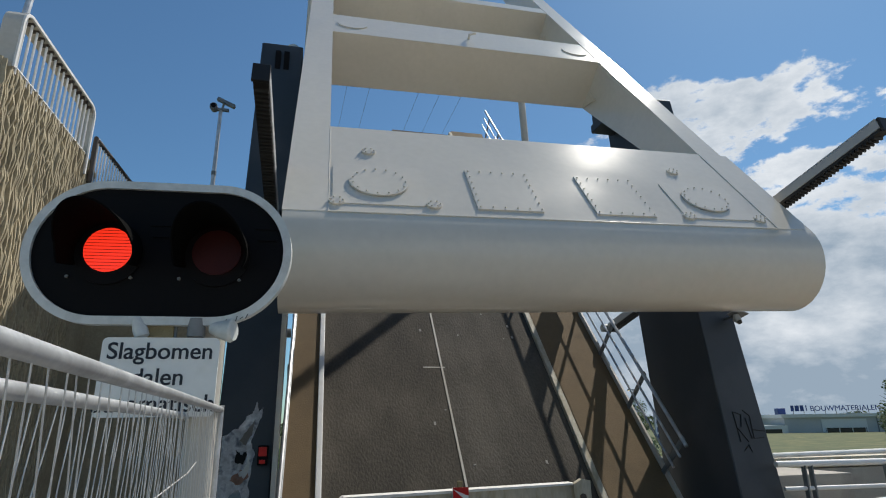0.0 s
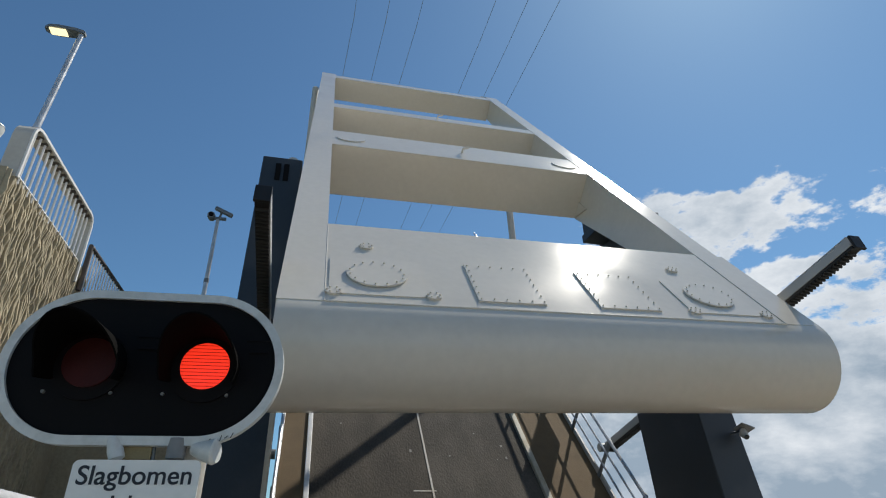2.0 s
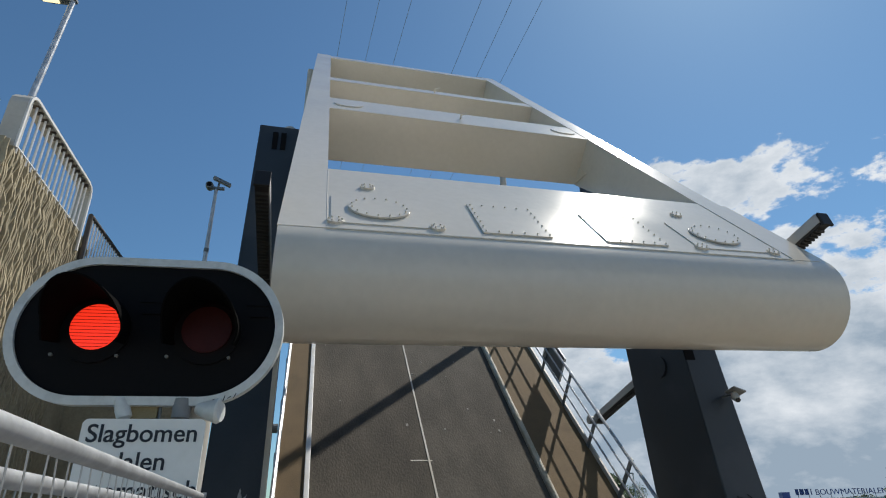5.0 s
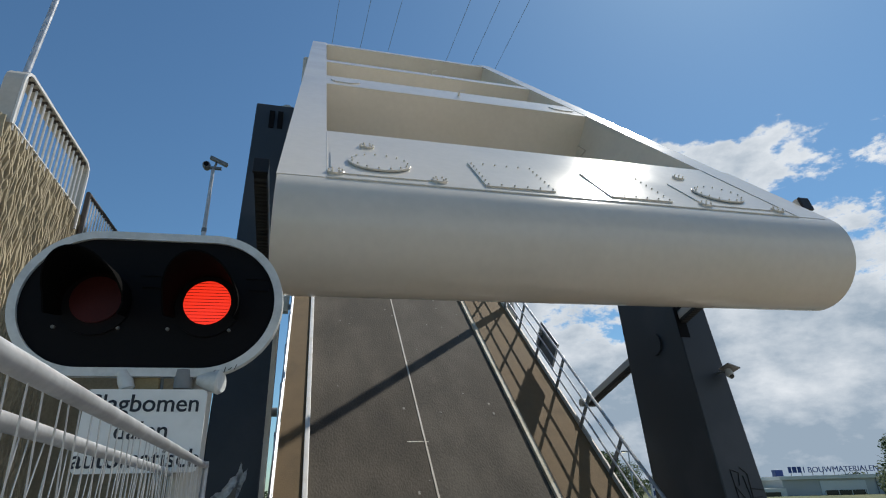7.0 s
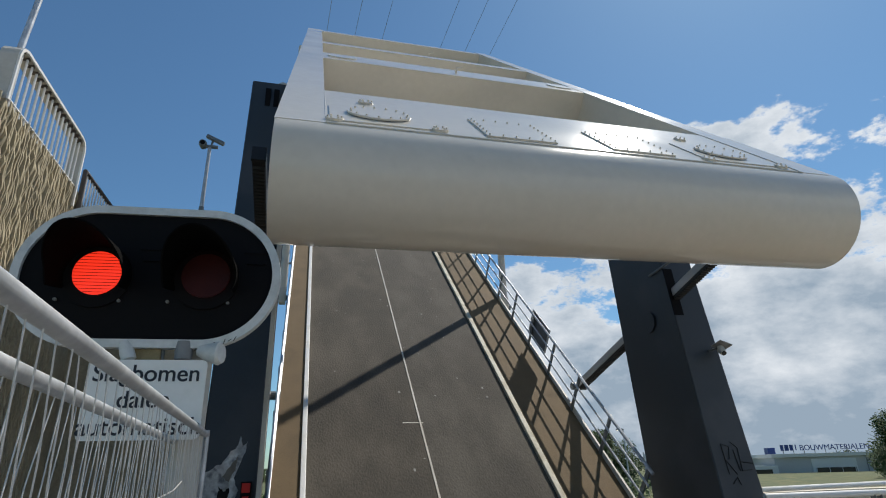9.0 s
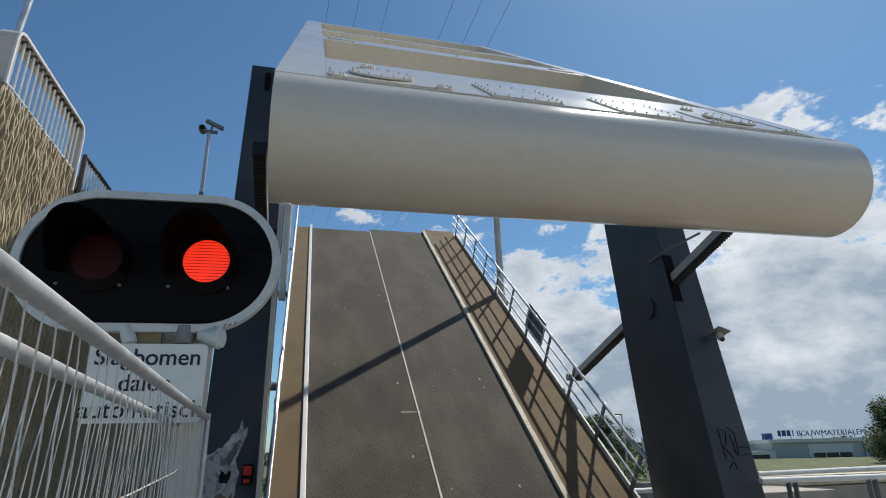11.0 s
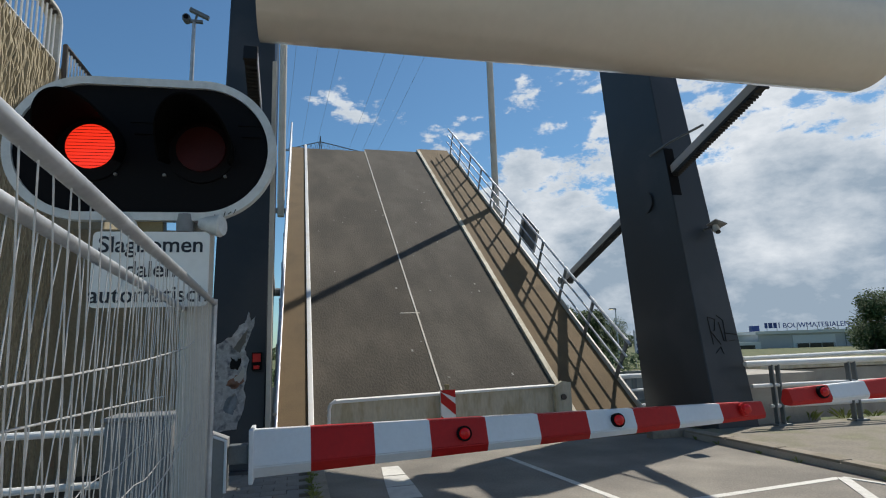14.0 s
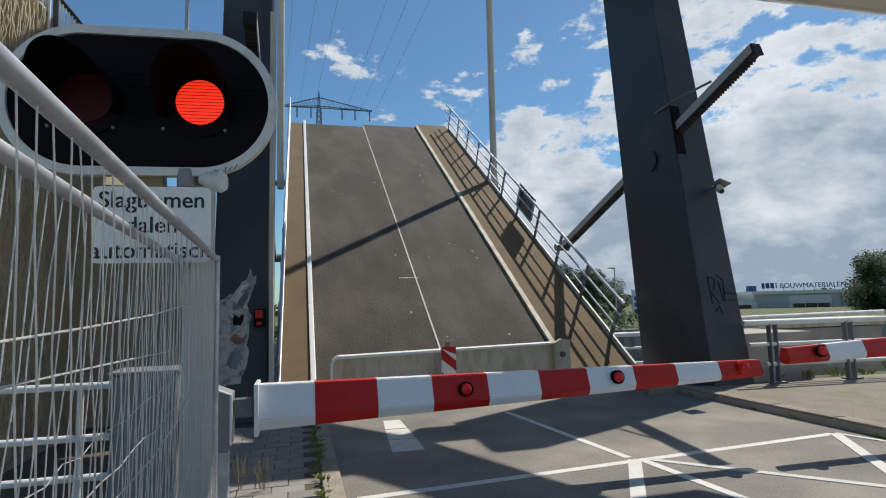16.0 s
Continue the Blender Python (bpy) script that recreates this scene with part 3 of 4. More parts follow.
def tower_dressing(east, west):
    # slot and round plate on the inner face of the eastern tower
    for tw, xa, xb in ((east, 7.105, 7.31), (west, -0.8, -0.44)):
        # no hole is cut: a black block paints the slot's shaded inside
        part("slot", PR([(9.455, 4.45), (9.595, 5.45), (9.86, 5.45), (9.76, 4.45)], xa, xb), M["black"], tw, "black block for the shaded drive rack slot")
    part("slot_bracket", T([(7.05, 10.0, 5.42), (7.1, 9.4, 5.5), (7.26, 8.6, 5.56)], 0.024, 8), M["steel"], east)
    part("inspection_cover", T([(7.055, 10.3, 4.5), (7.1, 10.3, 4.5)], 0.22, 20), M["anthracite"], east)
    lamp = part("flood_lamp", box(bmesh.new(), -0.13, -0.13, -0.012, 0.13, 0.13, 0.012, 0.006, Matrix.Translation((7.750, 9.12, 3.80)) @ pose(0, 0, 0, -14, 18, 0)), M["machine"], east, "small lamp under a grey sloping hood")
    part("lamp_body", T([(7.710, 9.12, 3.78), (7.700, 9.10, 3.70), (7.690, 9.04, 3.64)], [0.05, 0.075, 0.05], 12), M["offwhite"], lamp, smooth=True)
    part("lamp_glass", T([(7.688, 9.03, 3.636), (7.686, 9.02, 3.626)], 0.045, 12), M["glass"], lamp)
    part("bracket", T([(7.630, 9.44, 3.74), (7.710, 9.12, 3.76)], 0.022, 8), M["steel"], lamp)
    # scrawl on the front
    strokes = [[(7.42, 1.55), (7.40, 2.05), (7.55, 2.0), (7.50, 1.8), (7.42, 1.78), (7.58, 1.55)],
               [(7.62, 1.95), (7.66, 1.6)], [(7.6, 2.08), (7.72, 1.98)], [(7.7, 1.75), (7.95, 1.72)], [(7.72, 1.98), (7.7, 1.6), (7.9, 1.62)], [(7.45, 1.4), (7.56, 1.5), (7.6, 1.38)]]
    for s in strokes:
        pts = [(x - 0.08, 8.85 + 0.137 * z - 0.006, z) for x, z in s]
        part("scrawl", T(pts, 0.009, 5), M["graffiti"], east, "black sprayed scrawl")
    # torn poster and red box on the western tower
    y = lambda z: 8.85 + 0.139 * z - 0.008
    rnd = random.Random(21)

    def torn(name, outline, proud, material, label):
        """A scrap of paper with a ragged outline, lying on the tower's front."""
        pts = []
        for (xa, za), (xb, zb) in zip(outline, outline[1:] + outline[:1]):
            for k in range(4):
                u = k / 4
                pts.append((xa + (xb - xa) * u + rnd.uniform(-0.012, 0.012), za + (zb - za) * u + rnd.uniform(-0.015, 0.015)))
        bm = bmesh.new()
        fc = bm.faces.new([bm.verts.new((x, y(z) - proud, z)) for x, z in pts])
        bmesh.ops.solidify(bm, geom=[fc], thickness=0.003)
        part(name, bm, material, west, label)
    torn("torn_poster", [(-1.12, 0.55), (-0.80, 0.6), (-0.70, 0.95), (-0.72, 1.2), (-0.66, 1.55), (-0.74, 1.72), (-0.63, 2.0), (-0.60, 2.2), (-0.66, 2.12), (-0.69, 2.28), (-0.73, 2.12), (-0.82, 2.05), (-0.93, 1.9), (-1.12, 1.8)], 0.0, M["poster"], "remains of torn posters")
    torn("poster_scrap", [(-0.98, 1.2), (-0.84, 1.14), (-0.72, 1.26), (-0.78, 1.36), (-0.9, 1.3)], 0.005, M["posterred"], "faded orange poster scrap")
    torn("poster_scrap", [(-0.92, 1.44), (-0.82, 1.42), (-0.76, 1.52), (-0.78, 1.6), (-0.86, 1.54), (-0.92, 1.6)], 0.005, M["graffiti"], "black poster scrap")
    torn("poster_scrap", [(-0.88, 1.72), (-0.80, 1.66), (-0.73, 1.8), (-0.70, 2.0), (-0.78, 1.9)], 0.005, M["scuff"], "grey poster scrap")
    torn("poster_scrap", [(-1.0, 0.85), (-0.86, 0.8), (-0.78, 0.95), (-0.84, 1.08), (-0.96, 1.02)], 0.005, M["posterblue"], "faded blue poster scrap")
    torn("poster_scrap", [(-0.86, 1.28), (-0.76, 1.4), (-0.74, 1.5), (-0.72, 1.35), (-0.78, 1.22)], 0.008, M["sign"], "white poster scrap")
    bx = part("call_box", B(-0.62, 8.92, 1.40, -0.48, 9.1, 1.66, 0.012), M["black"], west, "small black call box")
    part("red_plate", B(-0.605, 8.905, 1.52, -0.495, 8.918, 1.64), M["red"], bx)
    part("red_plate", B(-0.59, 8.905, 1.42, -0.51, 8.918, 1.47), M["red"], bx)
    part("cable_duct", B(-0.41, 8.83, 0.0, -0.345, 9.05, 6.2, 0.01), M["offwhite"], west, "pale cable duct")


def guard_beam():
    f = thing("guard_beam", (0, 0, 0), "pale steel beam across the road end with a rounded end", "guard beam")
    part("face_plate", PR([(0.56, 0.30), (0.56, 0.74), (0.62, 0.80), (4.72, 0.88), (4.72, 0.44)], 9.98, 10.06, "y"), M["stained"], f, "pale face with rust streaks")
    part("top_flange", PR([(0.58, 0.785), (0.64, 0.835), (4.6, 0.915), (4.6, 0.885)], 9.9, 10.2, "y"), M["white"], f)
    part("end_curve", T([(0.54, 9.94, -0.3), (0.54, 9.94, 0.7), (0.57, 9.94, 0.78), (0.66, 9.94, 0.83)], 0.03, 8), M["white"], f)
    for x in (1.6, 4.4):
        part("support", B(x, 10.08, -0.6, x + 0.15, 10.2, 0.6), M["offwhite"], f)
    part("end_bracket", PR([(4.55, 0.40), (4.55, 0.90), (4.7, 0.98), (4.86, 0.95), (4.86, 0.42), (4.75, 0.34)], 9.86, 9.97, "y"), M["stained"], f)
    part("end_pin", T([(4.7, 9.82, 0.7), (4.7, 10.0, 0.7)], 0.05, 12), M["brownrail"], f)
    p = thing("marker_post", (2.54, 9.86, 0), "red and white striped marker post with a small cap", "marker post")
    part("board", B(-0.13, -0.03, 0.0, 0.13, 0.03, 0.92, 0.008), M["boomwhite"], p)
    for z in (0.1, 0.5):
        part("red_stripe", PR([(-0.131, z + 0.22), (-0.131, z + 0.40), (0.131, z + 0.18), (0.131, z)], -0.036, -0.031, "y"), M["red"], p)
    part("red_stripe", PR([(-0.131, 0.90), (-0.131, 0.925), (0.131, 0.925), (0.131, 0.8), (0.1, 0.8)], -0.036, -0.031, "y"), M["red"], p)
    part("cap", B(-0.05, -0.03, 0.92, 0.03, 0.03, 1.02, 0.01), M["straw"], p)


# ---- signal, sign, fence, barrier ----
def signal():
    f = thing("warning_signal", Matrix.Translation((-1.075, 4.45, 3.14)) @ pose(0, 0, 0, 0, 0, -4) , "twin red bridge warning signal in a black oval board", "signal")
    part("board", PR(stadium(1.78, 1.0), -0.03, 0.03, "y"), M["black"], f)
    outer, inner = stadium(1.86, 1.08), stadium(1.74, 0.96)
    bm = bmesh.new()
    n = len(outer)
    ring = []
    for pts, y in ((outer, -0.055), (inner, -0.055), (inner, 0.0), (outer, 0.02)):
        ring.append([bm.verts.new((p[0], y, p[1])) for p in pts])
    for a, b in zip(ring, ring[1:] + ring[:1]):
        for i in range(n):
            bm.faces.new((a[i], a[(i + 1) % n], b[(i + 1) % n], b[i]))
    bmesh.ops.recalc_face_normals(bm, faces=bm.faces)
    part("rim", bm, M["rim"], f, "white painted rim with chipped edge", smooth=True)
    unlit_discs = []
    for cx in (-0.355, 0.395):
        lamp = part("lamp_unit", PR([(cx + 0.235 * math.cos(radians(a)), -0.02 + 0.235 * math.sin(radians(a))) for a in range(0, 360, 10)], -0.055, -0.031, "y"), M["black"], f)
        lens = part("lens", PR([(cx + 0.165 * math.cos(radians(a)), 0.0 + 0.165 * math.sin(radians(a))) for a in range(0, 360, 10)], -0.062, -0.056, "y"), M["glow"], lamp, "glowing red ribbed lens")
        for k in range(13):
            z = -0.145 + k * 0.0242
            hw = math.sqrt(max(0.0, 0.163 ** 2 - z ** 2))
            part("lens_rib", B(cx - hw, -0.0655, z - 0.0014, cx + hw, -0.062, z + 0.0014), M["dimlens"], lamp)
        # hood
        bm = bmesh.new()
        N = 24
        rows_ = []
        for y, R, dz in ((-0.05, 0.235, 0.0), (-0.30, 0.245, -0.015), (-0.60, 0.255, -0.035)):
            row = []
            for rr in (R, R - 0.012):
                row.append([bm.verts.new((cx + rr * math.cos(radians(-25 + 230 * k / N)), y * (1.0 if y > -0.1 else (0.45 + 0.55 * max(0.0, math.sin(radians(-25 + 230 * k / N))))), -0.02 + dz + rr * math.sin(radians(-25 + 230 * k / N)))) for k in range(N + 1)])
            rows_.append(row)
        for p, q in zip(rows_, rows_[1:]):
            for s in (0, 1):
                for k in range(N):
                    vs = (p[s][k], p[s][k + 1], q[s][k + 1], q[s][k])
                    bm.faces.new(vs if s == 0 else vs[::-1])
        e = rows_[-1]
        for k in range(N):
            bm.faces.new((e[0][k], e[0][k + 1], e[1][k + 1], e[1][k]))
        bmesh.ops.recalc_face_normals(bm, faces=bm.faces)
        part("hood", bm, M["hood"], f, smooth=True)
        for sx, sz in ((-0.23, 0.2), (0.17, -0.2), (-0.25, -0.2)):
            part("bolt", T([(cx + sx, -0.03, sz), (cx + sx, -0.05, sz)], 0.012, 8), M["bolt"], f)
        part("catch", B(cx + 0.28, -0.045, 0.11, cx + 0.42, -0.03, 0.125), M["black"], f)
        part("catch", B(cx + 0.25, -0.04, 0.2, cx + 0.45, -0.031, 0.21), M["black"], f)
        # added disc, covers the ever-glowing lens so the lamp looks switched off
        sh = part("shutter", PR([(0.172 * math.cos(radians(a)), 0.172 * math.sin(radians(a))) for a in range(0, 360, 10)], -0.003, 0.003, "y"), M["dimlens"], f, "added dark red disc that stands for an unlit lens")
        unlit_discs.append((sh, cx))
    # bells and junction under the board
    part("bell", T([(-0.10, -0.04, -0.50), (-0.07, -0.04, -0.57), (-0.05, -0.04, -0.62), (-0.045, -0.04, -0.64)], [0.035, 0.05, 0.048, 0.02], 16), M["rim"], f, smooth=True)
    # pale cap of the post, painted grey for the shade under the board
    part("bell", T([(0.30, -0.02, -0.49), (0.30, -0.02, -0.54), (0.30, -0.02, -0.62)], [0.055, 0.062, 0.06], 16), M["machine"], f, smooth=True)
    part("horn", T([(0.40, -0.02, -0.55), (0.47, -0.03, -0.565), (0.545, -0.04, -0.575), (0.565, -0.045, -0.575)], [0.04, 0.065, 0.085, 0.07], 18), M["rim"], f, "pale horn beside the post", smooth=True)
    for x in (0.06, 0.10, 0.145):
        part("conduit", T([(x, 0.02, -0.5), (x + 0.01, 0.02, -0.64)], 0.012, 8), M["steel"], f)
    for k, (x, z, a) in enumerate(((0.50, -0.505, 0.3), (0.54, -0.497, -0.4), (0.575, -0.49, 1.2), (0.61, -0.482, 0.2), (0.645, -0.47, 0.9))):
        part("scribble", T([(x - 0.012 * math.cos(a), -0.057, z - 0.014 * math.sin(a) - 0.006), (x + 0.012 * math.cos(a), -0.057, z + 0.014 * math.sin(a) + 0.006)], 0.003, 5), M["graffiti"], f)
    part("junction_box", B(-0.05, 0.0, -0.62, 0.14, 0.1, -0.5, 0.01), M["straw"], f)
    part("post", T([(0.36, 0.16, -3.13), (0.36, 0.16, 0.2)], 0.105, 20), M["offwhite"], f, "pale painted steel post", smooth=True)
    part("post_clamp", B(0.22, 0.05, -0.2, 0.5, 0.28, -0.1, 0.02), M["galv"], f)
    return f, unlit_discs


def notice():
    f = thing("notice_sign", Matrix.Translation((-0.965, 4.3, 2.235)) @ pose(0, 0, 0, 0, 0, -4), "white notice sign with black lettering about falling barriers", "sign")
    rr, w, h = 0.035, 0.378, 0.262
    pts = []
    for sx, sy, a0 in ((1, -1, -90), (1, 1, 0), (-1, 1, 90), (-1, -1, 180)):
        for k in range(5):
            a = radians(a0 + 22.5 * k)
            pts.append((sx * (w - rr) + rr * math.cos(a), sy * (h - rr) + rr * math.sin(a)))
    part("plate", PR(pts, -0.008, 0.008, "y"), M["sign"], f)
    for text, z in (("Slagbomen", 0.118), ("dalen", -0.055), ("automatisch", -0.228)):
        lettering(text, 0.158, M["ink"], f, pose(0, -0.0105, z, 90, 0, 0), align="CENTER", depth=0.002, bold=0.0015)
    part("clamp", B(0.0, 0.008, 0.1, 0.35, 0.05, 0.14), M["galv"], f)
    part("clamp", B(0.0, 0.008, -0.2, 0.35, 0.05, -0.16), M["galv"], f)


def fence_panel(a, b, h, label, seed, lean=0.0):
    """A mesh site fence from a to b (x, y)."""
    rnd = random.Random(seed)
    A, Bv = Vector((*a, 0)), Vector((*b, 0))
    L = (Bv - A).length
    d = (Bv - A).normalized()
    f = thing("site_fence", Matrix.Translation(A) @ Matrix.Rotation(math.atan2(d.y, d.x), 4, "Z"), label, "fence", "site fence panels")
    part("top_rail", T([(0, 0, h), (L, 0, h)], 0.022, 14), M["galv"], f, smooth=True)
    part("bottom_rail", T([(0, 0, 0.15), (L, 0, 0.15)], 0.021, 12), M["galv"], f, smooth=True)
    for x in (0, L):
        part("post", T([(x, 0, 0.0), (x, 0, h + 0.03)], 0.022, 14), M["galv"], f, smooth=True)
    x = 0.1
    while x < L - 0.05:
        pts, sway = [], rnd.uniform(-0.012, 0.012)
        for k in range(9):
            z = 0.15 + (h - 0.17) * k / 8
            pts.append((min(L, max(0.0, x + lean * (z - 1.1))) + sway * math.sin(k * 0.9 + x * 7) + rnd.uniform(-.004, .004), rnd.uniform(-.006, .006) + 0.004, z))
        part("upright_wire", T(pts, 0.0021, 5), M["wire"], f)
        x += 0.09
    for z in (0.5, 1.2):
        pts = [(L * k / 24, 0.008 + rnd.uniform(-.004, .004), z + rnd.uniform(-.012, .012)) for k in range(25)]
        part("cross_wire", T(pts, 0.0021, 5), M["wire"], f)
    part("foot_block", B(L - 0.3, -0.12, 0, L + 0.3, 0.12, 0.13, 0.02), M["concrete"], f)
    return f


def arm_section(r):
    """The arm's six-sided section, its broad face tilted up to the front."""
    return [(y * r, z * r) for y, z in ((-0.42, 1.0), (-0.92, -0.5), (-0.62, -1.0), (0.62, -1.0), (0.92, -0.5), (0.42, 1.0))]


def boom(p, q, r0, r1, edges, first, lamps, base, label):
    """A striped barrier arm from p to q; edges: where the stripes end, in metres along it."""
    p, q = Vector(p), Vector(q)
    L = (q - p).length
    m = Matrix.Translation(p) @ (q - p).to_track_quat("X", "Z").to_matrix().to_4x4()
    f = thing("barrier_boom", m, label, "barrier", "barrier booms")
    edges = [0.0] + list(edges) + [L]
    for k, (x0, x1) in enumerate(zip(edges, edges[1:])):
        bm = bmesh.new()
        a = [bm.verts.new((x0, y, z)) for y, z in arm_section(r0 + (r1 - r0) * x0 / L)]
        b = [bm.verts.new((x1, y, z)) for y, z in arm_section(r0 + (r1 - r0) * x1 / L)]
        bm.faces.new(a); bm.faces.new(b[::-1])
        for i in range(6):
            bm.faces.new((a[i], b[i], b[(i + 1) % 6], a[(i + 1) % 6]))
        bmesh.ops.recalc_face_normals(bm, faces=bm.faces)
        bmesh.ops.bevel(bm, geom=[e for e in bm.edges if abs((e.verts[0].co - e.verts[1].co).x) > 0.01], offset=0.008, segments=2, affect="EDGES")
        part("red_segment" if (k + first) % 2 else "white_segment", bm, M["red"] if (k + first) % 2 else M["boomwhite"], f)
    for x in lamps:
        rr = r0 + (r1 - r0) * x / L
        lm = part("lamp_socket", T([(x, -rr * 0.5, 0.02), (x, -rr * 0.75 - 0.03, 0.03)], 0.066, 18), M["red"] if x == lamps[-1] and len(lamps) > 2 else M["black"], f)
        part("lamp_lens", T([(x, -rr * 0.75 - 0.03, 0.03), (x, -rr * 0.75 - 0.055, 0.035), (x, -rr * 0.75 - 0.068, 0.035)], [0.05, 0.043, 0.02], 18), M["boomlamp"], lm, "red barrier lamp", smooth=True)
    if base:
        part("end_flange", B(-0.035, -r0 * 1.0, -r0 * 1.2, 0.0, r0 * 1.0, r0 * 1.1, 0.01), M["boomwhite"], f)
        part("carrier_arm", B(-0.2, -0.06, -0.075, -0.05, 0.06, 0.075, 0.01), M["steel"], f)
    return f


def barrier_post(at, reach):
    f = thing("barrier_machine", at, "grey barrier machine beside the road", "barrier machine", "barrier machines")
    part("housing", B(-0.25, 0.0, 0, 0.25, 0.4, 1.14, 0.03), M["machine"], f)
    part("door", B(-0.22, -0.012, 0.1, 0.22, -0.002, 1.02, 0.006), M["machine"], f)
    part("cap", B(-0.27, -0.03, 1.14, 0.27, 0.43, 1.17, 0.012), M["machine"], f)
    s = 1 if reach > 0 else -1
    part("drive_arm", B(min(s * 0.25, reach), 0.1, 0.74, max(s * 0.25, reach), 0.16, 0.93, 0.01), M["machine"], f)
    mount = part("arm_mount", PR([(reach - s * 0.15, 0.5), (reach - s * 0.15, 1.02), (reach - s * 0.12, 1.04), (reach + s * 0.07, 0.96), (reach + s * 0.07, 0.56), (reach + s * 0.04, 0.5)], -0.11, 0.11, "y"), M["machine"], f, "galvanised arm mount with a sloping top")
    part("mount_edge", T([(reach - s * 0.14, -0.115, 1.035), (reach + s * 0.065, -0.115, 0.955), (reach + s * 0.065, -0.115, 0.56)], 0.012, 8), M["boomwhite"], mount)
    part("mount_leg", B(reach - 0.04, -0.05, 0.0, reach + 0.04, 0.05, 0.52, 0.012), M["galv"], f)
    part("foot_plate", B(reach - 0.12, -0.12, 0.0, reach + 0.12, 0.12, 0.025, 0.006), M["galv"], f)


def stair_wall():
    f = tagged(part("wall_west", B(-4.2, 6.05, -0.2, -3.27, 8.85, 5.66), M["ribbed"]), "rough ribbed concrete retaining wall in sun and shade", "wall", kind="structure")
    # broken ribs in low relief, each wandering a little
    for k in range(72):
        y0 = 6.06 + k * 0.0385
        bm = bmesh.new()
        n, ring, off = 44, [], 0.0
        for j in range(n + 1):
            z = -0.1 + 5.75 * j / n
            off = max(-0.006, min(0.006, off + random.uniform(-0.004, 0.004)))
            d, w = random.choice((0.02, 0.04, 0.05, 0.06)) * random.uniform(0.8, 1.1), random.uniform(0.007, 0.015)
            ring.append([bm.verts.new(v) for v in ((-3.272, y0 + off, z), (-3.272 + d, y0 + off + 0.018 - w, z), (-3.272 + d, y0 + off + 0.018 + w, z), (-3.272, y0 + off + 0.036, z))])
        for a, b in zip(ring, ring[1:]):
            for i in range(3):
                bm.faces.new((a[i], b[i], b[i + 1], a[i + 1]))
        bmesh.ops.recalc_face_normals(bm, faces=bm.faces)
        part("rib", bm, M["ribbed"], f)

    def band(path, x0, x1, t):
        """A flat bar bent along a path of (y, z), with its width along x."""
        bm, rings = bmesh.new(), []
        for i, (y, z) in enumerate(path):
            a, b = path[max(i - 1, 0)], path[min(i + 1, len(path) - 1)]
            d = Vector((b[0] - a[0], b[1] - a[1])).normalized() * t
            rings.append([bm.verts.new(v) for v in ((x0, y, z), (x1, y, z), (x1, y + d.y, z - d.x), (x0, y + d.y, z - d.x))])
        for a, b in zip(rings, rings[1:]):
            for k in range(4):
                bm.faces.new((a[k], a[(k + 1) % 4], b[(k + 1) % 4], b[k]))
        bm.faces.new(rings[0]); bm.faces.new(rings[-1][::-1])
        bmesh.ops.recalc_face_normals(bm, faces=bm.faces)
        return bm
    r = thing("stair_railing", (0, 0, 0), "pale steel stair railing with close bars and rounded corners", "railing", "stair railings")
    z0 = 5.6
    path = [(6.14, z0), (6.14, 6.18), (6.16, 6.26), (6.21, 6.32), (6.3, 6.35), (8.2, 6.38), (8.29, 6.36), (8.35, 6.31), (8.38, 6.22), (8.38, z0 - 0.25)]
    # light in the colours: frame darker for its shaded inside, edge strip paler
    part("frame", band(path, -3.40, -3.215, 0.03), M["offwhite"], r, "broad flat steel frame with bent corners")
    part("frame_edge", band([(y, z) for y, z in path], -3.212, -3.19, 0.034), M["white"], r, "outer edge strip, painted paler for the light on it")
    part("bottom_bar", T([(-3.24, 6.15, z0 + 0.06), (-3.24, 8.35, z0 + 0.06)], 0.016, 6), M["white"], r)
    for k in range(16):
        y = 6.27 + k * 0.131
        part("bar", T([(-3.24, y, z0 - 0.02), (-3.24, y, 6.35)], 0.014, 6), M["white"], r)
        part("bar_head", B(-3.3, y - 0.02, 6.3, -3.22, y + 0.02, 6.352), M["brownrail"], r)
    s = thing("stair_railing", (0, 0, 0), "pale steel stair railing sloping down behind the first", "railing", "stair railings")
    # dark brown puts the frame's shaded underside into its colour
    part("frame", T([(-3.2, 8.55, z0 - 0.3), (-3.2, 8.55, z0 + 0.4), (-3.2, 10.6, z0 + 0.46), (-3.2, 11.6, z0 - 0.5)], 0.035, 10), M["brownrail"], s, smooth=True)
    for k in range(22):
        y = 8.66 + k * 0.117
        zt = z0 + 0.45 if y < 10.6 else z0 + 0.42 - (y - 10.6) * 0.92
        part("bar", T([(-3.2, y, z0 - 0.9), (-3.2, y, zt)], 0.013, 6), M["white"], s)
    tagged(part("wall_stair", B(-4.2, 8.87, -0.2, -3.3, 12.2, 4.6), M["ribbed"]), "lower rough concrete stair wall", "wall", kind="structure")
    tagged(part("wall_abutment_west", B(-3.33, 9.64, -3.0, -1.34, 10.1, 3.6, 0.02), M["ribbed"]), "rough concrete abutment wall behind the signal", "wall", kind="structure")
    w = thing("low_railing", (0, 0, 0), "white tubular railing in front of the concrete wall", "railing")
    for z in (1.04, 0.62, 0.3):
        part("rail", T([(-2.9, 5.5, z), (-1.47, 5.5, z)], 0.03, 10), M["white"], w)
    for x, y in ((-2.8, 5.5), (-1.75, 5.5)):
        part("post", T([(x, y, 0), (x, y, 1.04)], 0.026, 10), M["white"], w)


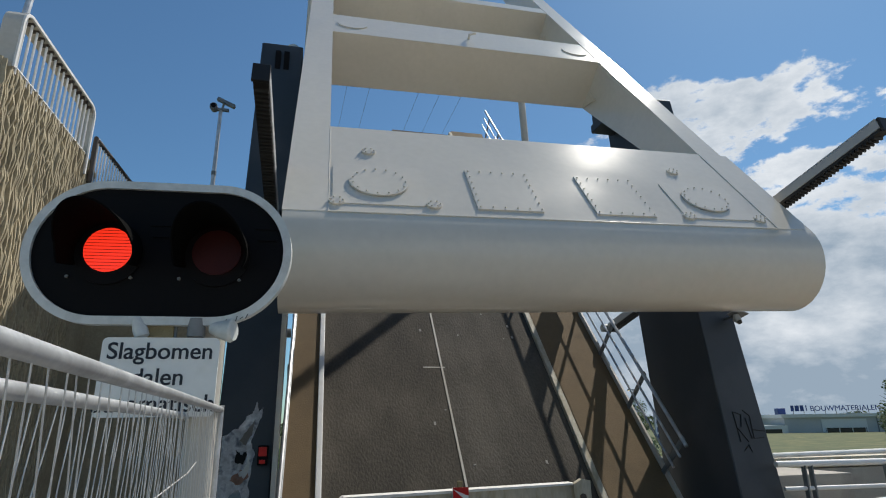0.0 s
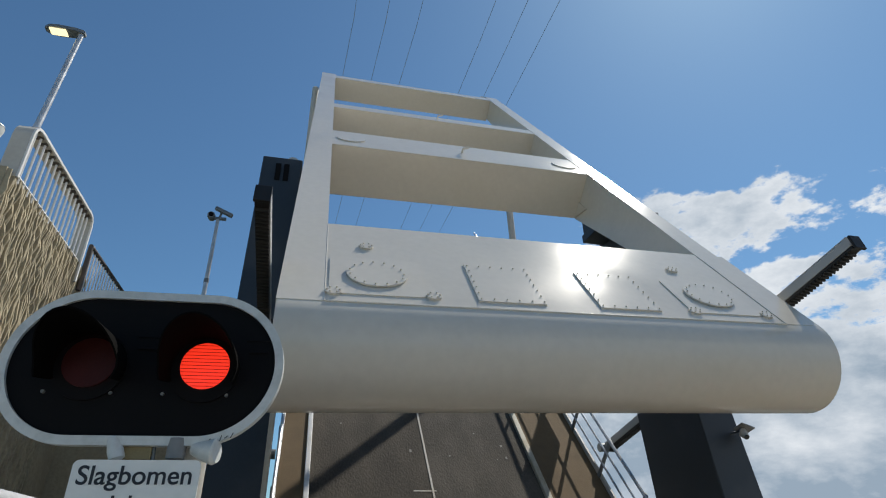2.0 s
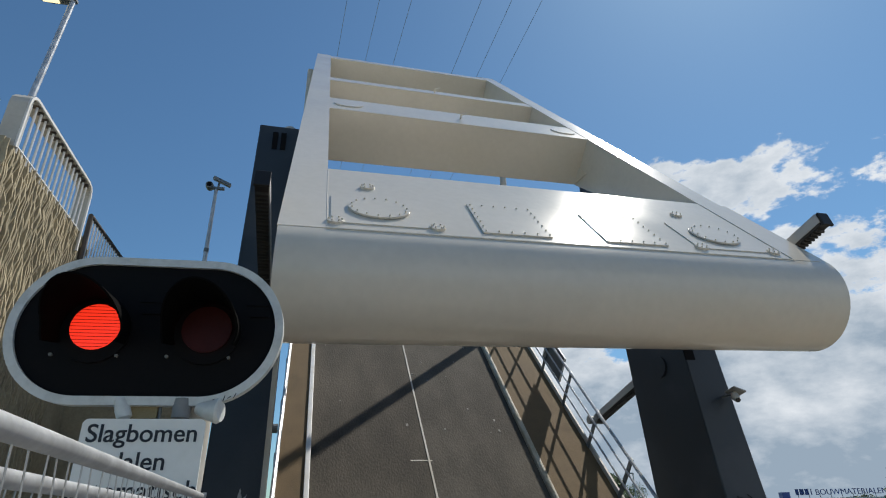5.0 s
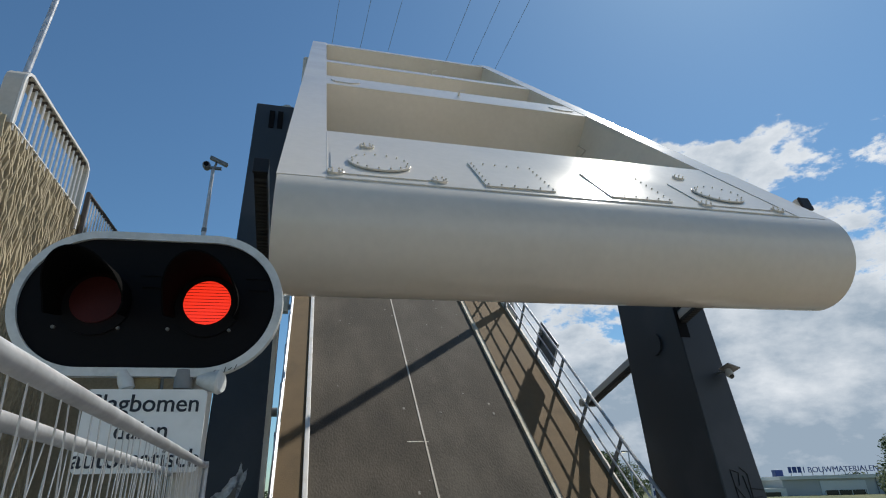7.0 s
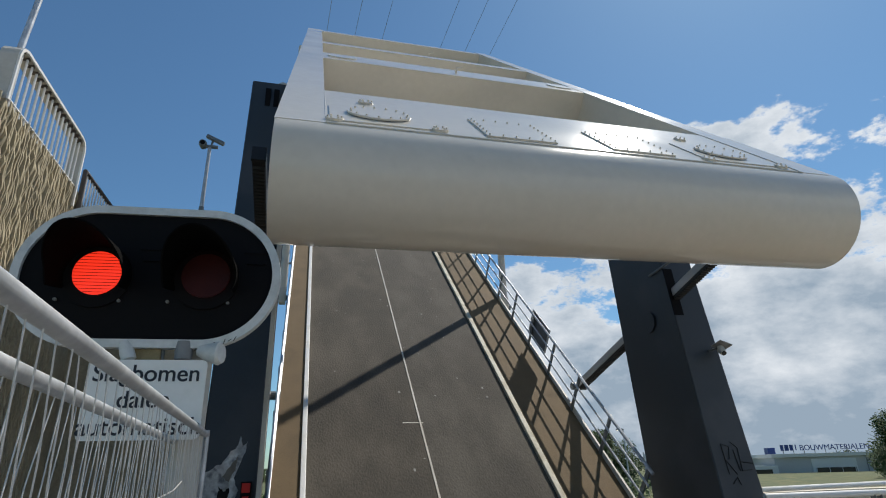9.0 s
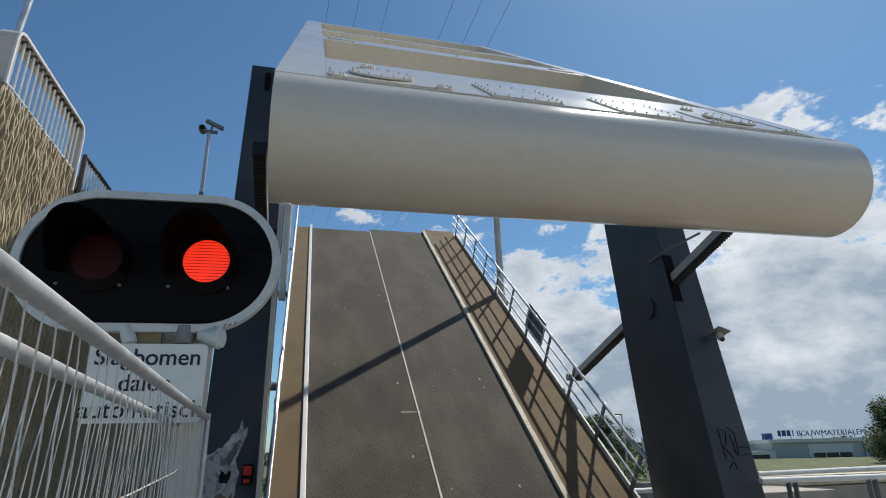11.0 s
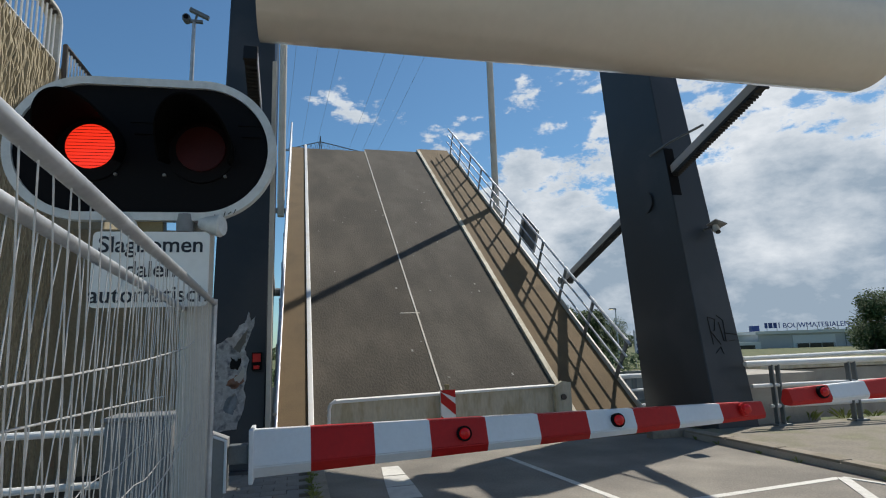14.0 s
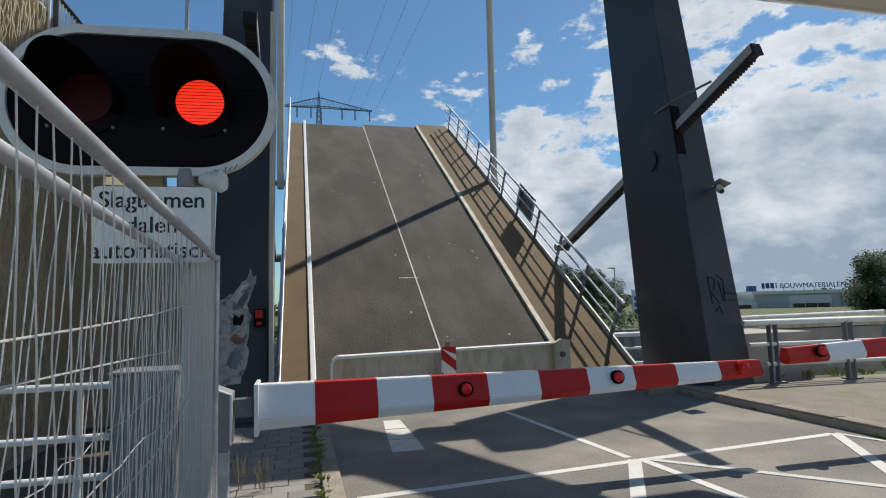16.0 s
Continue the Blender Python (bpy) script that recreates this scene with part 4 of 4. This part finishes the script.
def lamp_post(at, h, label, lean=0.0):
    f = thing("street_lamp", at, label, "street lamp")
    part("pole", T([(-lean * h, 0, 0), (-lean * h * 0.4, 0, h * 0.6), (0, 0, h)], [0.085, 0.065, 0.05], 12), M["galv"], f, smooth=True)
    outline = [(0.07, -0.05), (0.07, 0.05), (-0.1, 0.11), (-0.4, 0.135), (-0.56, 0.11), (-0.64, 0.05), (-0.64, -0.05), (-0.56, -0.11), (-0.4, -0.135), (-0.1, -0.11)]
    bm = PR(outline, h - 0.02, h + 0.04, "z")
    prism(bm, [(x * 0.86 - 0.03, y * 0.6) for x, y in outline], h + 0.04, h + 0.09, "z")
    hd = part("head", bm, M["steel"], f)
    part("diffuser", B(-0.55, -0.09, h - 0.045, -0.25, 0.09, h - 0.018, 0.01), M["amber"], hd, "lit lamp glass")
    return f


def bowl_lamp():
    f = thing("bowl_lamp", (-5.72, 9.7, 0), "white bowl lamp under a dark cap on a pole", "street lamp")
    part("pole", T([(-0.1, 0, 0), (-0.1, 0, 8.5)], 0.05, 10), M["galv"], f, smooth=True)
    part("bowl", T([(0, 0, 8.48), (0, 0, 8.53), (0, 0, 8.66), (0, 0, 8.72)], [0.06, 0.14, 0.17, 0.17], 20), M["rim"], f, "white bowl", smooth=True)
    part("cap", T([(0, 0, 8.722), (0, 0, 8.76), (0, 0, 8.82)], [0.175, 0.16, 0.06], 20), M["steel"], f, smooth=True)


def camera_mast():
    f = thing("camera_mast", (-2.53, 14.0, 0), "slim grey mast with two security cameras", "mast")
    part("pole", T([(0, 0, -2.6), (0, 0, 4), (0, 0, 7.8), (0, 0, 9.7)], [0.085, 0.07, 0.052, 0.042], 12), M["galv"], f, smooth=True)
    part("joint_collar", T([(0, 0, 7.9), (0, 0, 8.0)], 0.062, 12), M["steel"], f)
    part("bracket", B(-0.2, -0.04, 9.7, 0.2, 0.04, 9.76), M["steel"], f)
    d = part("dome_camera", T([(-0.17, -0.1, 9.78), (-0.17, -0.02, 9.78), (-0.17, 0.1, 9.78)], [0.09, 0.105, 0.09], 14), M["steel"], f, smooth=True)
    part("dome_lens", T([(-0.17, -0.125, 9.78), (-0.17, -0.09, 9.78)], 0.06, 12), M["black"], d)
    c = part("box_camera", box(bmesh.new(), -0.24, -0.06, -0.045, 0.24, 0.06, 0.045, 0.015, Matrix.Translation((0.12, -0.02, 9.93)) @ pose(0, 0, 0, 0, 24, 0)), M["steel"], f)
    part("camera_stalk", T([(0.03, 0, 9.74), (0.06, 0, 9.92)], 0.028, 8), M["steel"], c)


def east_side():
    r = thing("bank_railing", (0, 0, 0), "white tubular railing on twin dark steel posts", "railing")
    pts = lambda z: [(7.75 if z > 1 else 7.85 if z > 0.6 else 8.2, 8.82, z), (15.5, 8.35, z)]
    for z, rr in ((1.19, 0.052), (0.80, 0.035), (0.44, 0.035)):
        part("rail", T(pts(z), rr, 12), M["white"], r, smooth=True)
    for x in (8.35, 9.95, 11.6, 13.2):
        y = 8.82 - (x - 7.75) * 0.06
        for dx in (-0.07, 0.07):
            part("post", B(x + dx - 0.012 - 0.02, y - 0.045, 0.11, x + dx + 0.012 - 0.02, y + 0.045, 1.16), M["steel"], r)
        part("foot_plate", B(x - 0.16, y - 0.1, 0.11, x + 0.14, y + 0.1, 0.135, 0.004), M["steel"], r)
    tagged(part("wall_abutment", B(8.06, 9.15, -3.0, 9.6, 11.2, 0.98, 0.02), M["concrete"]), "weathered concrete abutment block by the tower", "wall", kind="structure")
    tagged(part("wall_quay", B(9.62, 10.9, -3.0, 13.5, 11.3, 0.92, 0.02), M["concrete"]), "weathered concrete parapet wall", "wall", kind="structure")
    part("coping_slab", B(9.6, 10.85, 0.94, 13.55, 11.35, 1.14, 0.02), M["stained"], bpy.data.objects["wall_quay"])
    part("coping_rail", T([(9.5, 10.86, 1.2), (13.55, 10.86, 1.24)], 0.05, 10), M["white"], bpy.data.objects["wall_quay"])
    s = thing("jetty_railing", (0, 0, 0), "white railing on the jetty beyond the leaf", "railing")
    for z, rr in ((0.62, 0.07), (0.2, 0.04), (-0.25, 0.04)):
        part("rail", T([(8.9, 16, z), (12.5, 16, z)], rr, 10), M["white"], s)
    for x in (9.6, 9.95, 11.5):
        part("post", B(x, 16.0, -2.6, x + 0.12, 16.1, 0.6), M["steel"], s)
    tagged(part("jetty", B(8.6, 15.6, -2.9, 13.5, 18.0, -0.55, 0.02), M["concrete"]), "concrete jetty beside the channel", "jetty", kind="structure")
    # bedding strip behind the pavement
    tagged(part("bank_strip", B(6.8, 9.0, -0.3, 16, 9.6, 0.06), M["grass"]), "dry grassy strip behind the railing", "grass", kind="structure")


def tree(at, h, w, seed, label):
    rnd = random.Random(seed)
    f = thing("tree", at, label, "tree", "trees beyond the canal")
    bm = T([(0, 0, -0.6), (0.05, 0, h * 0.25), (0, 0.1, h * 0.6), (0, 0, h * 0.85)], [0.03 * h, 0.022 * h, 0.012 * h, 0.004 * h], 8)
    for _ in range(7):
        a, z = rnd.uniform(0, 6.28), h * rnd.uniform(0.25, 0.7)
        tube(bm, [(0, 0, z), (math.cos(a) * w * 0.22, math.sin(a) * w * 0.22, z + h * 0.1), (math.cos(a) * w * 0.4, math.sin(a) * w * 0.4, z + h * 0.2)], [0.008 * h, 0.005 * h, 0.002 * h], 5)
    part("trunk", bm, M["bark"], f)
    verts, faces = [], []
    lobes = [(rnd.uniform(-.32, .32) * w, rnd.uniform(-.32, .32) * w, h * rnd.uniform(0.14, 0.86), rnd.uniform(0.14, 0.25) * w) for _ in range(20)]
    for _ in range(9000):
        lx, ly, lz, lr = rnd.choice(lobes)
        d = Vector((rnd.gauss(0, 1), rnd.gauss(0, 1), rnd.gauss(0, 1))).normalized() * lr * rnd.uniform(0.55, 1.12)
        c = Vector((lx, ly, lz)) + d
        u = Vector((rnd.gauss(0, 1), rnd.gauss(0, 1), rnd.gauss(0, 1))).normalized()
        v = u.orthogonal().normalized()
        s = h * rnd.uniform(0.016, 0.03)
        k = len(verts)
        verts += [c - u * s, c + v * s * 0.6, c + u * s, c - v * s * 0.6]
        faces.append((k, k + 1, k + 2, k + 3))
    me = bpy.data.meshes.new("crown")
    me.from_pydata([tuple(v) for v in verts], [], faces)
    me.materials.append(M["leaf"])
    o = new("crown", me)
    o.parent = f
    return f


def hedge_mass(name, x0, x1, y, z0, h, n, label, seed):
    """A far wood as one mass of leaf clumps."""
    rnd = random.Random(seed)
    verts, faces = [], []
    for _ in range(n):
        t = rnd.random()
        x = x0 + (x1 - x0) * t
        top = h * (0.62 + 0.38 * noise.noise(Vector((x * 0.06, seed, 0))) + 0.2 * noise.noise(Vector((x * 0.3, seed, 5))))
        c = Vector((x, y + rnd.uniform(-3, 3), z0 + top * rnd.random() ** 0.7))
        u = Vector((rnd.gauss(0, 1), rnd.gauss(0, 1), rnd.gauss(0, 1))).normalized()
        v = u.orthogonal().normalized()
        s = rnd.uniform(0.25, 0.6) * (h / 6)
        k = len(verts)
        verts += [c - u * s, c + v * s * 0.7, c + u * s, c - v * s * 0.7]
        faces.append((k, k + 1, k + 2, k + 3))
    me = bpy.data.meshes.new(name)
    me.from_pydata([tuple(v) for v in verts], [], faces)
    me.materials.append(M["leaf"])
    tagged(new(name, me), label, "woodland", kind="stuff")


def warehouse():
    f = thing("warehouse", Matrix.Translation((97, 106, -0.6)) @ pose(0, 0, 0, 0, 0, -22), "low grey warehouse with blue rooftop lettering", "building")
    part("wall", B(0, 0, -2, 42, 30, 3.0), M["greywall"], f)
    part("roof_edge", B(-0.6, -0.6, 3.0, 43, 31, 3.7, 0.05), M["lightwall"], f)
    part("wall_panel", B(7, -0.15, -1.9, 15.5, -0.01, 2.6), M["lightwall"], f)
    w = part("window", B(7.6, -0.3, -0.6, 15.2, -0.16, 0.9), M["glass"], f)
    for k in range(4):
        part("window_bar", B(7.6 + 2.45 * k, -0.34, -0.6, 7.7 + 2.45 * k, -0.3, 0.9), M["lightwall"], w)
    part("downpipe", T([(17.5, -0.15, -1.9), (17.5, -0.15, 3.0)], 0.08, 8), M["steel"], f)
    part("annexe", B(-6, -2, -2, -0.3, 8, 1.5), M["lightwall"], f)
    part("annexe_door", B(-5.0, -2.1, -1.9, -1.5, -2.01, 0.8), M["glass"], f)
    part("roof_unit", B(0.2, 3, 3.7, 1.7, 5, 5.0, 0.05), M["blue"], f)
    for k in range(9):
        part("sign_post", B(2.2 + k * 2.05, 0.4, 3.7, 2.3 + k * 2.05, 0.5, 4.6), M["steel"], f)
    # the maker's mark stands as plain blocks, the trade word is lettered
    for x, w_ in ((1.8, 0.6), (2.6, 0.8), (3.6, 0.7), (4.7, 0.18)):
        part("sign_block", B(x, 0.3, 4.3, x + w_, 0.4, 5.45), M["blue"], f)
    lettering("BOUWMATERIALEN", 1.5, M["blue"], f, pose(5.5, 0.35, 4.3, 90, 0, 0), "sign_lettering", 0.06)


def pylon():
    f = thing("power_pylon", (5.0, 140, -0.6), "lattice power pylon with three-sided cross arm", "pylon")
    H = 55.5
    def w(z):
        return 3.6 - 2.9 * min(1, z / 46)
    bm = bmesh.new()
    for sx, sy in ((1, 1), (1, -1), (-1, 1), (-1, -1)):
        tube(bm, [(sx * w(z), sy * w(z), z) for z in (0, 15, 30, 46)] + [(0, 0, H)], 0.16, 4)
    part("leg_frame", bm, M["pylon"], f)
    bm = bmesh.new()
    z = 0.0
    while z < 50:
        z2 = z + max(1.4, w(z) * 1.5)
        for s in (1, -1):
            tube(bm, [(-w(z), s * w(z), z), (w(z2), s * w(z2), z2)], 0.09, 4)
            tube(bm, [(w(z), s * w(z), z), (-w(z2), s * w(z2), z2)], 0.09, 4)
        z = z2
    part("bracing", bm, M["pylon"], f)
    bm = bmesh.new()
    for s, L in ((-1, 9.0), (1, 13.0)):
        tube(bm, [(0, 0.7, 51.6), (s * L, 0, 51.2)], 0.13, 4)
        tube(bm, [(0, -0.7, 51.6), (s * L, 0, 51.2)], 0.13, 4)
        tube(bm, [(0, 0, 54.0), (s * L, 0, 51.3)], 0.13, 4)
        for k in range(10):
            x, x2 = s * L * k / 10, s * L * (k + 0.5) / 10
            tube(bm, [(x, 0.35, 51.5), (x2, 0, 54.0 - 2.7 * (k + .5) / 10), (s * L * (k + 1) / 10, -0.35, 51.4)], 0.07, 4)
    part("cross_arm", bm, M["pylon"], f)
    for x in (-8.6, -5.2, -1.9, 5.6, 8.8, 12.4):
        part("insulator", T([(x, 0, 51.2), (x, 0, 48.7)], 0.16, 6), M["pylon"], f)
    for x0, xn in ((-3.6, 1.4), (-0.2, 4.1), (3.1, 6.8), (10.6, 12.7), (13.8, 15.3), (17.4, 17.9)):
        bm = bmesh.new()
        pts = []
        for k in range(41):
            y = 140 - 300 * k / 40
            u = (y - 35) / 105
            pts.append((xn + (x0 - xn) * max(0, u) ** 1.0, y, 48.0 - 6.0 * (1 - ((y + 10) / 150) ** 2)))
        tube(bm, pts, 0.022, 5)
        tagged(part("power_cable", bm, M["cable"]), "thin overhead power cable across the sky", "cable", "power cables")


def feather_flag():
    f = thing("feather_flag", (28.4, 45, -0.6), "blue and white advertising flag on a pole", "flag")
    part("pole", T([(0, 0, 0), (0, 0, 3.3)], 0.05, 8), M["galv"], f)
    part("cloth", PR([(0.05, 0.9), (0.75, 1.0), (0.7, 2.9), (0.3, 3.2), (0.05, 3.2)], -0.02, 0.02, "y"), M["boomwhite"], f)
    for z in (1.2, 1.75, 2.3):
        part("bar", B(0.15, -0.04, z, 0.6, -0.02, z + 0.35), M["blue"], f)


setting()
FRAME = balance_frame()
LEAF_OB = leaf()
ROD_W = rod()
ROD_E = copy_thing(ROD_W, Matrix())
RACK_E = rack()
RACK_W = copy_thing(RACK_E, Matrix())
EAST = tower(7.1, 7.96, -1)
WEST = tower(-1.22, -0.42, 1)
tower_dressing(EAST, WEST)
guard_beam()
SIGNAL, UNLIT_DISCS = signal()
notice()
fence_panel((-0.44, 0.75), (-0.60, 4.72), 2.03, "galvanised mesh site fence panel beside the signal", 3, -0.11)
fence_panel((-0.575, 0.85), (-0.80, 4.62), 1.98, "second galvanised mesh fence panel behind the first", 4, 0.17)
def loose_wires():
    for pts in ([(-0.49, 1.0, 1.585), (-0.50, 1.6, 1.60), (-0.53, 2.4, 1.625), (-0.55, 3.35, 1.68), (-0.555, 3.6, 1.72)],
                [(-0.55, 1.2, 1.50), (-0.57, 2.2, 1.475), (-0.59, 3.05, 1.45)],
                [(-0.57, 1.9, 1.02), (-0.57, 2.2, 1.04), (-0.56, 2.6, 1.06), (-0.55, 3.1, 1.13), (-0.54, 3.5, 1.28)],
                [(-0.57, 3.2, 0.7), (-0.575, 3.4, 0.74), (-0.58, 3.55, 0.80)]):
        o = part("loose_wire", T(pts, 0.0032, 6), M["wire"])
        tagged(o, "bent loose wire hanging on the mesh fence", "wire", "loose fence wires")


loose_wires()
boom((-0.31, 5.2, 0.835), (4.7, 5.2, 0.905), 0.182, 0.085, (0.45, 0.98, 1.47, 1.99, 2.5, 3.0, 3.5, 3.98, 4.49), 0, (1.77, 3.3, 4.76), True, "red and white barrier boom across the road")
boom((5.05, 5.2, 1.01), (8.6, 5.2, 1.12), 0.085, 0.125, (0.52, 1.02, 1.55, 2.1, 2.65, 3.2), 1, (0.4,), False, "red and white barrier boom from the far kerb")
barrier_post((-1.2, 5.2, 0), 0.61)
barrier_post((9.2, 5.2, 0.11), -0.5)
stair_wall()
lamp_post((-4.93, 9.7, 0), 11.2, "tall galvanised street lamp, lit by day", lean=0.06)
lamp_post((26.8, 45, -0.6), 5.1, "slim grey street lamp beyond the canal")
bowl_lamp()
camera_mast()
east_side()
tree((75.5, 62, -0.6), 7.8, 7.0, 11, "dense green tree by the warehouse")
tree((80, 64, -0.6), 7.4, 7.5, 12, "dense green tree by the warehouse")
tree((30.5, 52, -0.6), 4.6, 4.2, 13, "young green tree beyond the canal")
tree((27.5, 54, -0.6), 6.0, 5.0, 14, "young green tree beyond the canal")
tree((25.0, 47, -0.6), 5.4, 4.0, 15, "young green tree beyond the canal")
hedge_mass("far_wood", -140, 260, 190, -0.6, 7.0, 14000, "line of far green trees on the horizon", 3)
hedge_mass("bank_scrub", -20, 30, 41.5, -0.6, 2.0, 6000, "green scrub along the far bank", 9)
warehouse()
pylon()
feather_flag()
for k in range(26):
    y = 8.9 - k * 0.17 + random.uniform(-.05, .05)
    tuft("weed", (0.2 + random.uniform(-.03, .05), y, 0.03), 14, random.uniform(.03, .09), random.uniform(.04, .1), M["weed"], "small green weed growing along the kerb")
for k in range(3):
    tuft("dry_grass", (-0.35 + random.uniform(-.25, .2), 6.1 + random.uniform(-.5, .6), 0.01), 9, random.uniform(.2, .42), .07, M["straw"], "dry grass stalks between the paving bricks", 0.002)
for k in range(10):
    tuft("weed", (7.2 + k * 0.75 + random.uniform(-.2, .2), 9.2, 0.06), 20, random.uniform(.15, .45), random.uniform(.15, .3), M["weed"], "green weeds behind the railing")
for y in (5.4, 6.6, 7.3, 8.2, 8.7):
    tuft("weed", (6.5 + random.uniform(-.02, .02), y, 0.0), 10, random.uniform(.04, .08), random.uniform(.05, .12), M["weed"], "small green weed growing along the kerb")
paving()


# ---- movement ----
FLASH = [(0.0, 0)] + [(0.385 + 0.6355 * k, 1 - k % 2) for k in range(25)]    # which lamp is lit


def motions():
    def on(o, phi, y, n):
        a = radians(phi)
        return Vector((0, o.y + y * math.cos(a) - n * math.sin(a), o.z + y * math.sin(a) + n * math.cos(a)))
    walk(LEAF_OB, [(t, Matrix.Translation(HINGE) @ pose(0, 0, 0, p)) for t, p in LEAF])
    walk(FRAME, [(t, Matrix.Translation(PIVOT) @ pose(0, 0, 0, tilt(p))) for t, p in LEAF])
    for ob, x in ((ROD_W, -0.57), (ROD_E, 7.1)):
        rows = []
        for t, p in LEAF:
            foot, head = on(HINGE, p, 12.58, 2.2), on(PIVOT, tilt(p), 10.02, -0.6)
            d = head - foot
            rows.append((t, Matrix.Translation((x, foot.y, foot.z)) @ pose(0, 0, 0, math.degrees(math.atan2(d.z, d.y)) - 90)))
        walk(ob, rows)
    for ob, x, dz in ((RACK_W, -0.6, -0.35), (RACK_E, 7.26, -0.07)):
        rows = []
        for t, p in LEAF:
            foot = on(HINGE, p, 6.85, 2.76)
            d = Vector((0, 9.6, 5.03 - (p - 33.5) * 0.012)) - foot
            rows.append((t, Matrix.Translation((x, foot.y, foot.z + dz)) @ pose(0, 0, 0, -math.degrees(math.atan2(d.z, -d.y)))))
        walk(ob, rows)
    # flashing: the added discs slide over the glow, no lamp is switched
    for k, (sh, cx) in enumerate(UNLIT_DISCS):
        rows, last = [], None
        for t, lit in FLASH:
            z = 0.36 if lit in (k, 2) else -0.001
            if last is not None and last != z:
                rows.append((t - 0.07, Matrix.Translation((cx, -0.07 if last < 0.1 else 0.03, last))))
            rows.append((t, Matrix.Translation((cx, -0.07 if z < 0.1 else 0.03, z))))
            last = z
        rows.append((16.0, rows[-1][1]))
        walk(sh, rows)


motions()
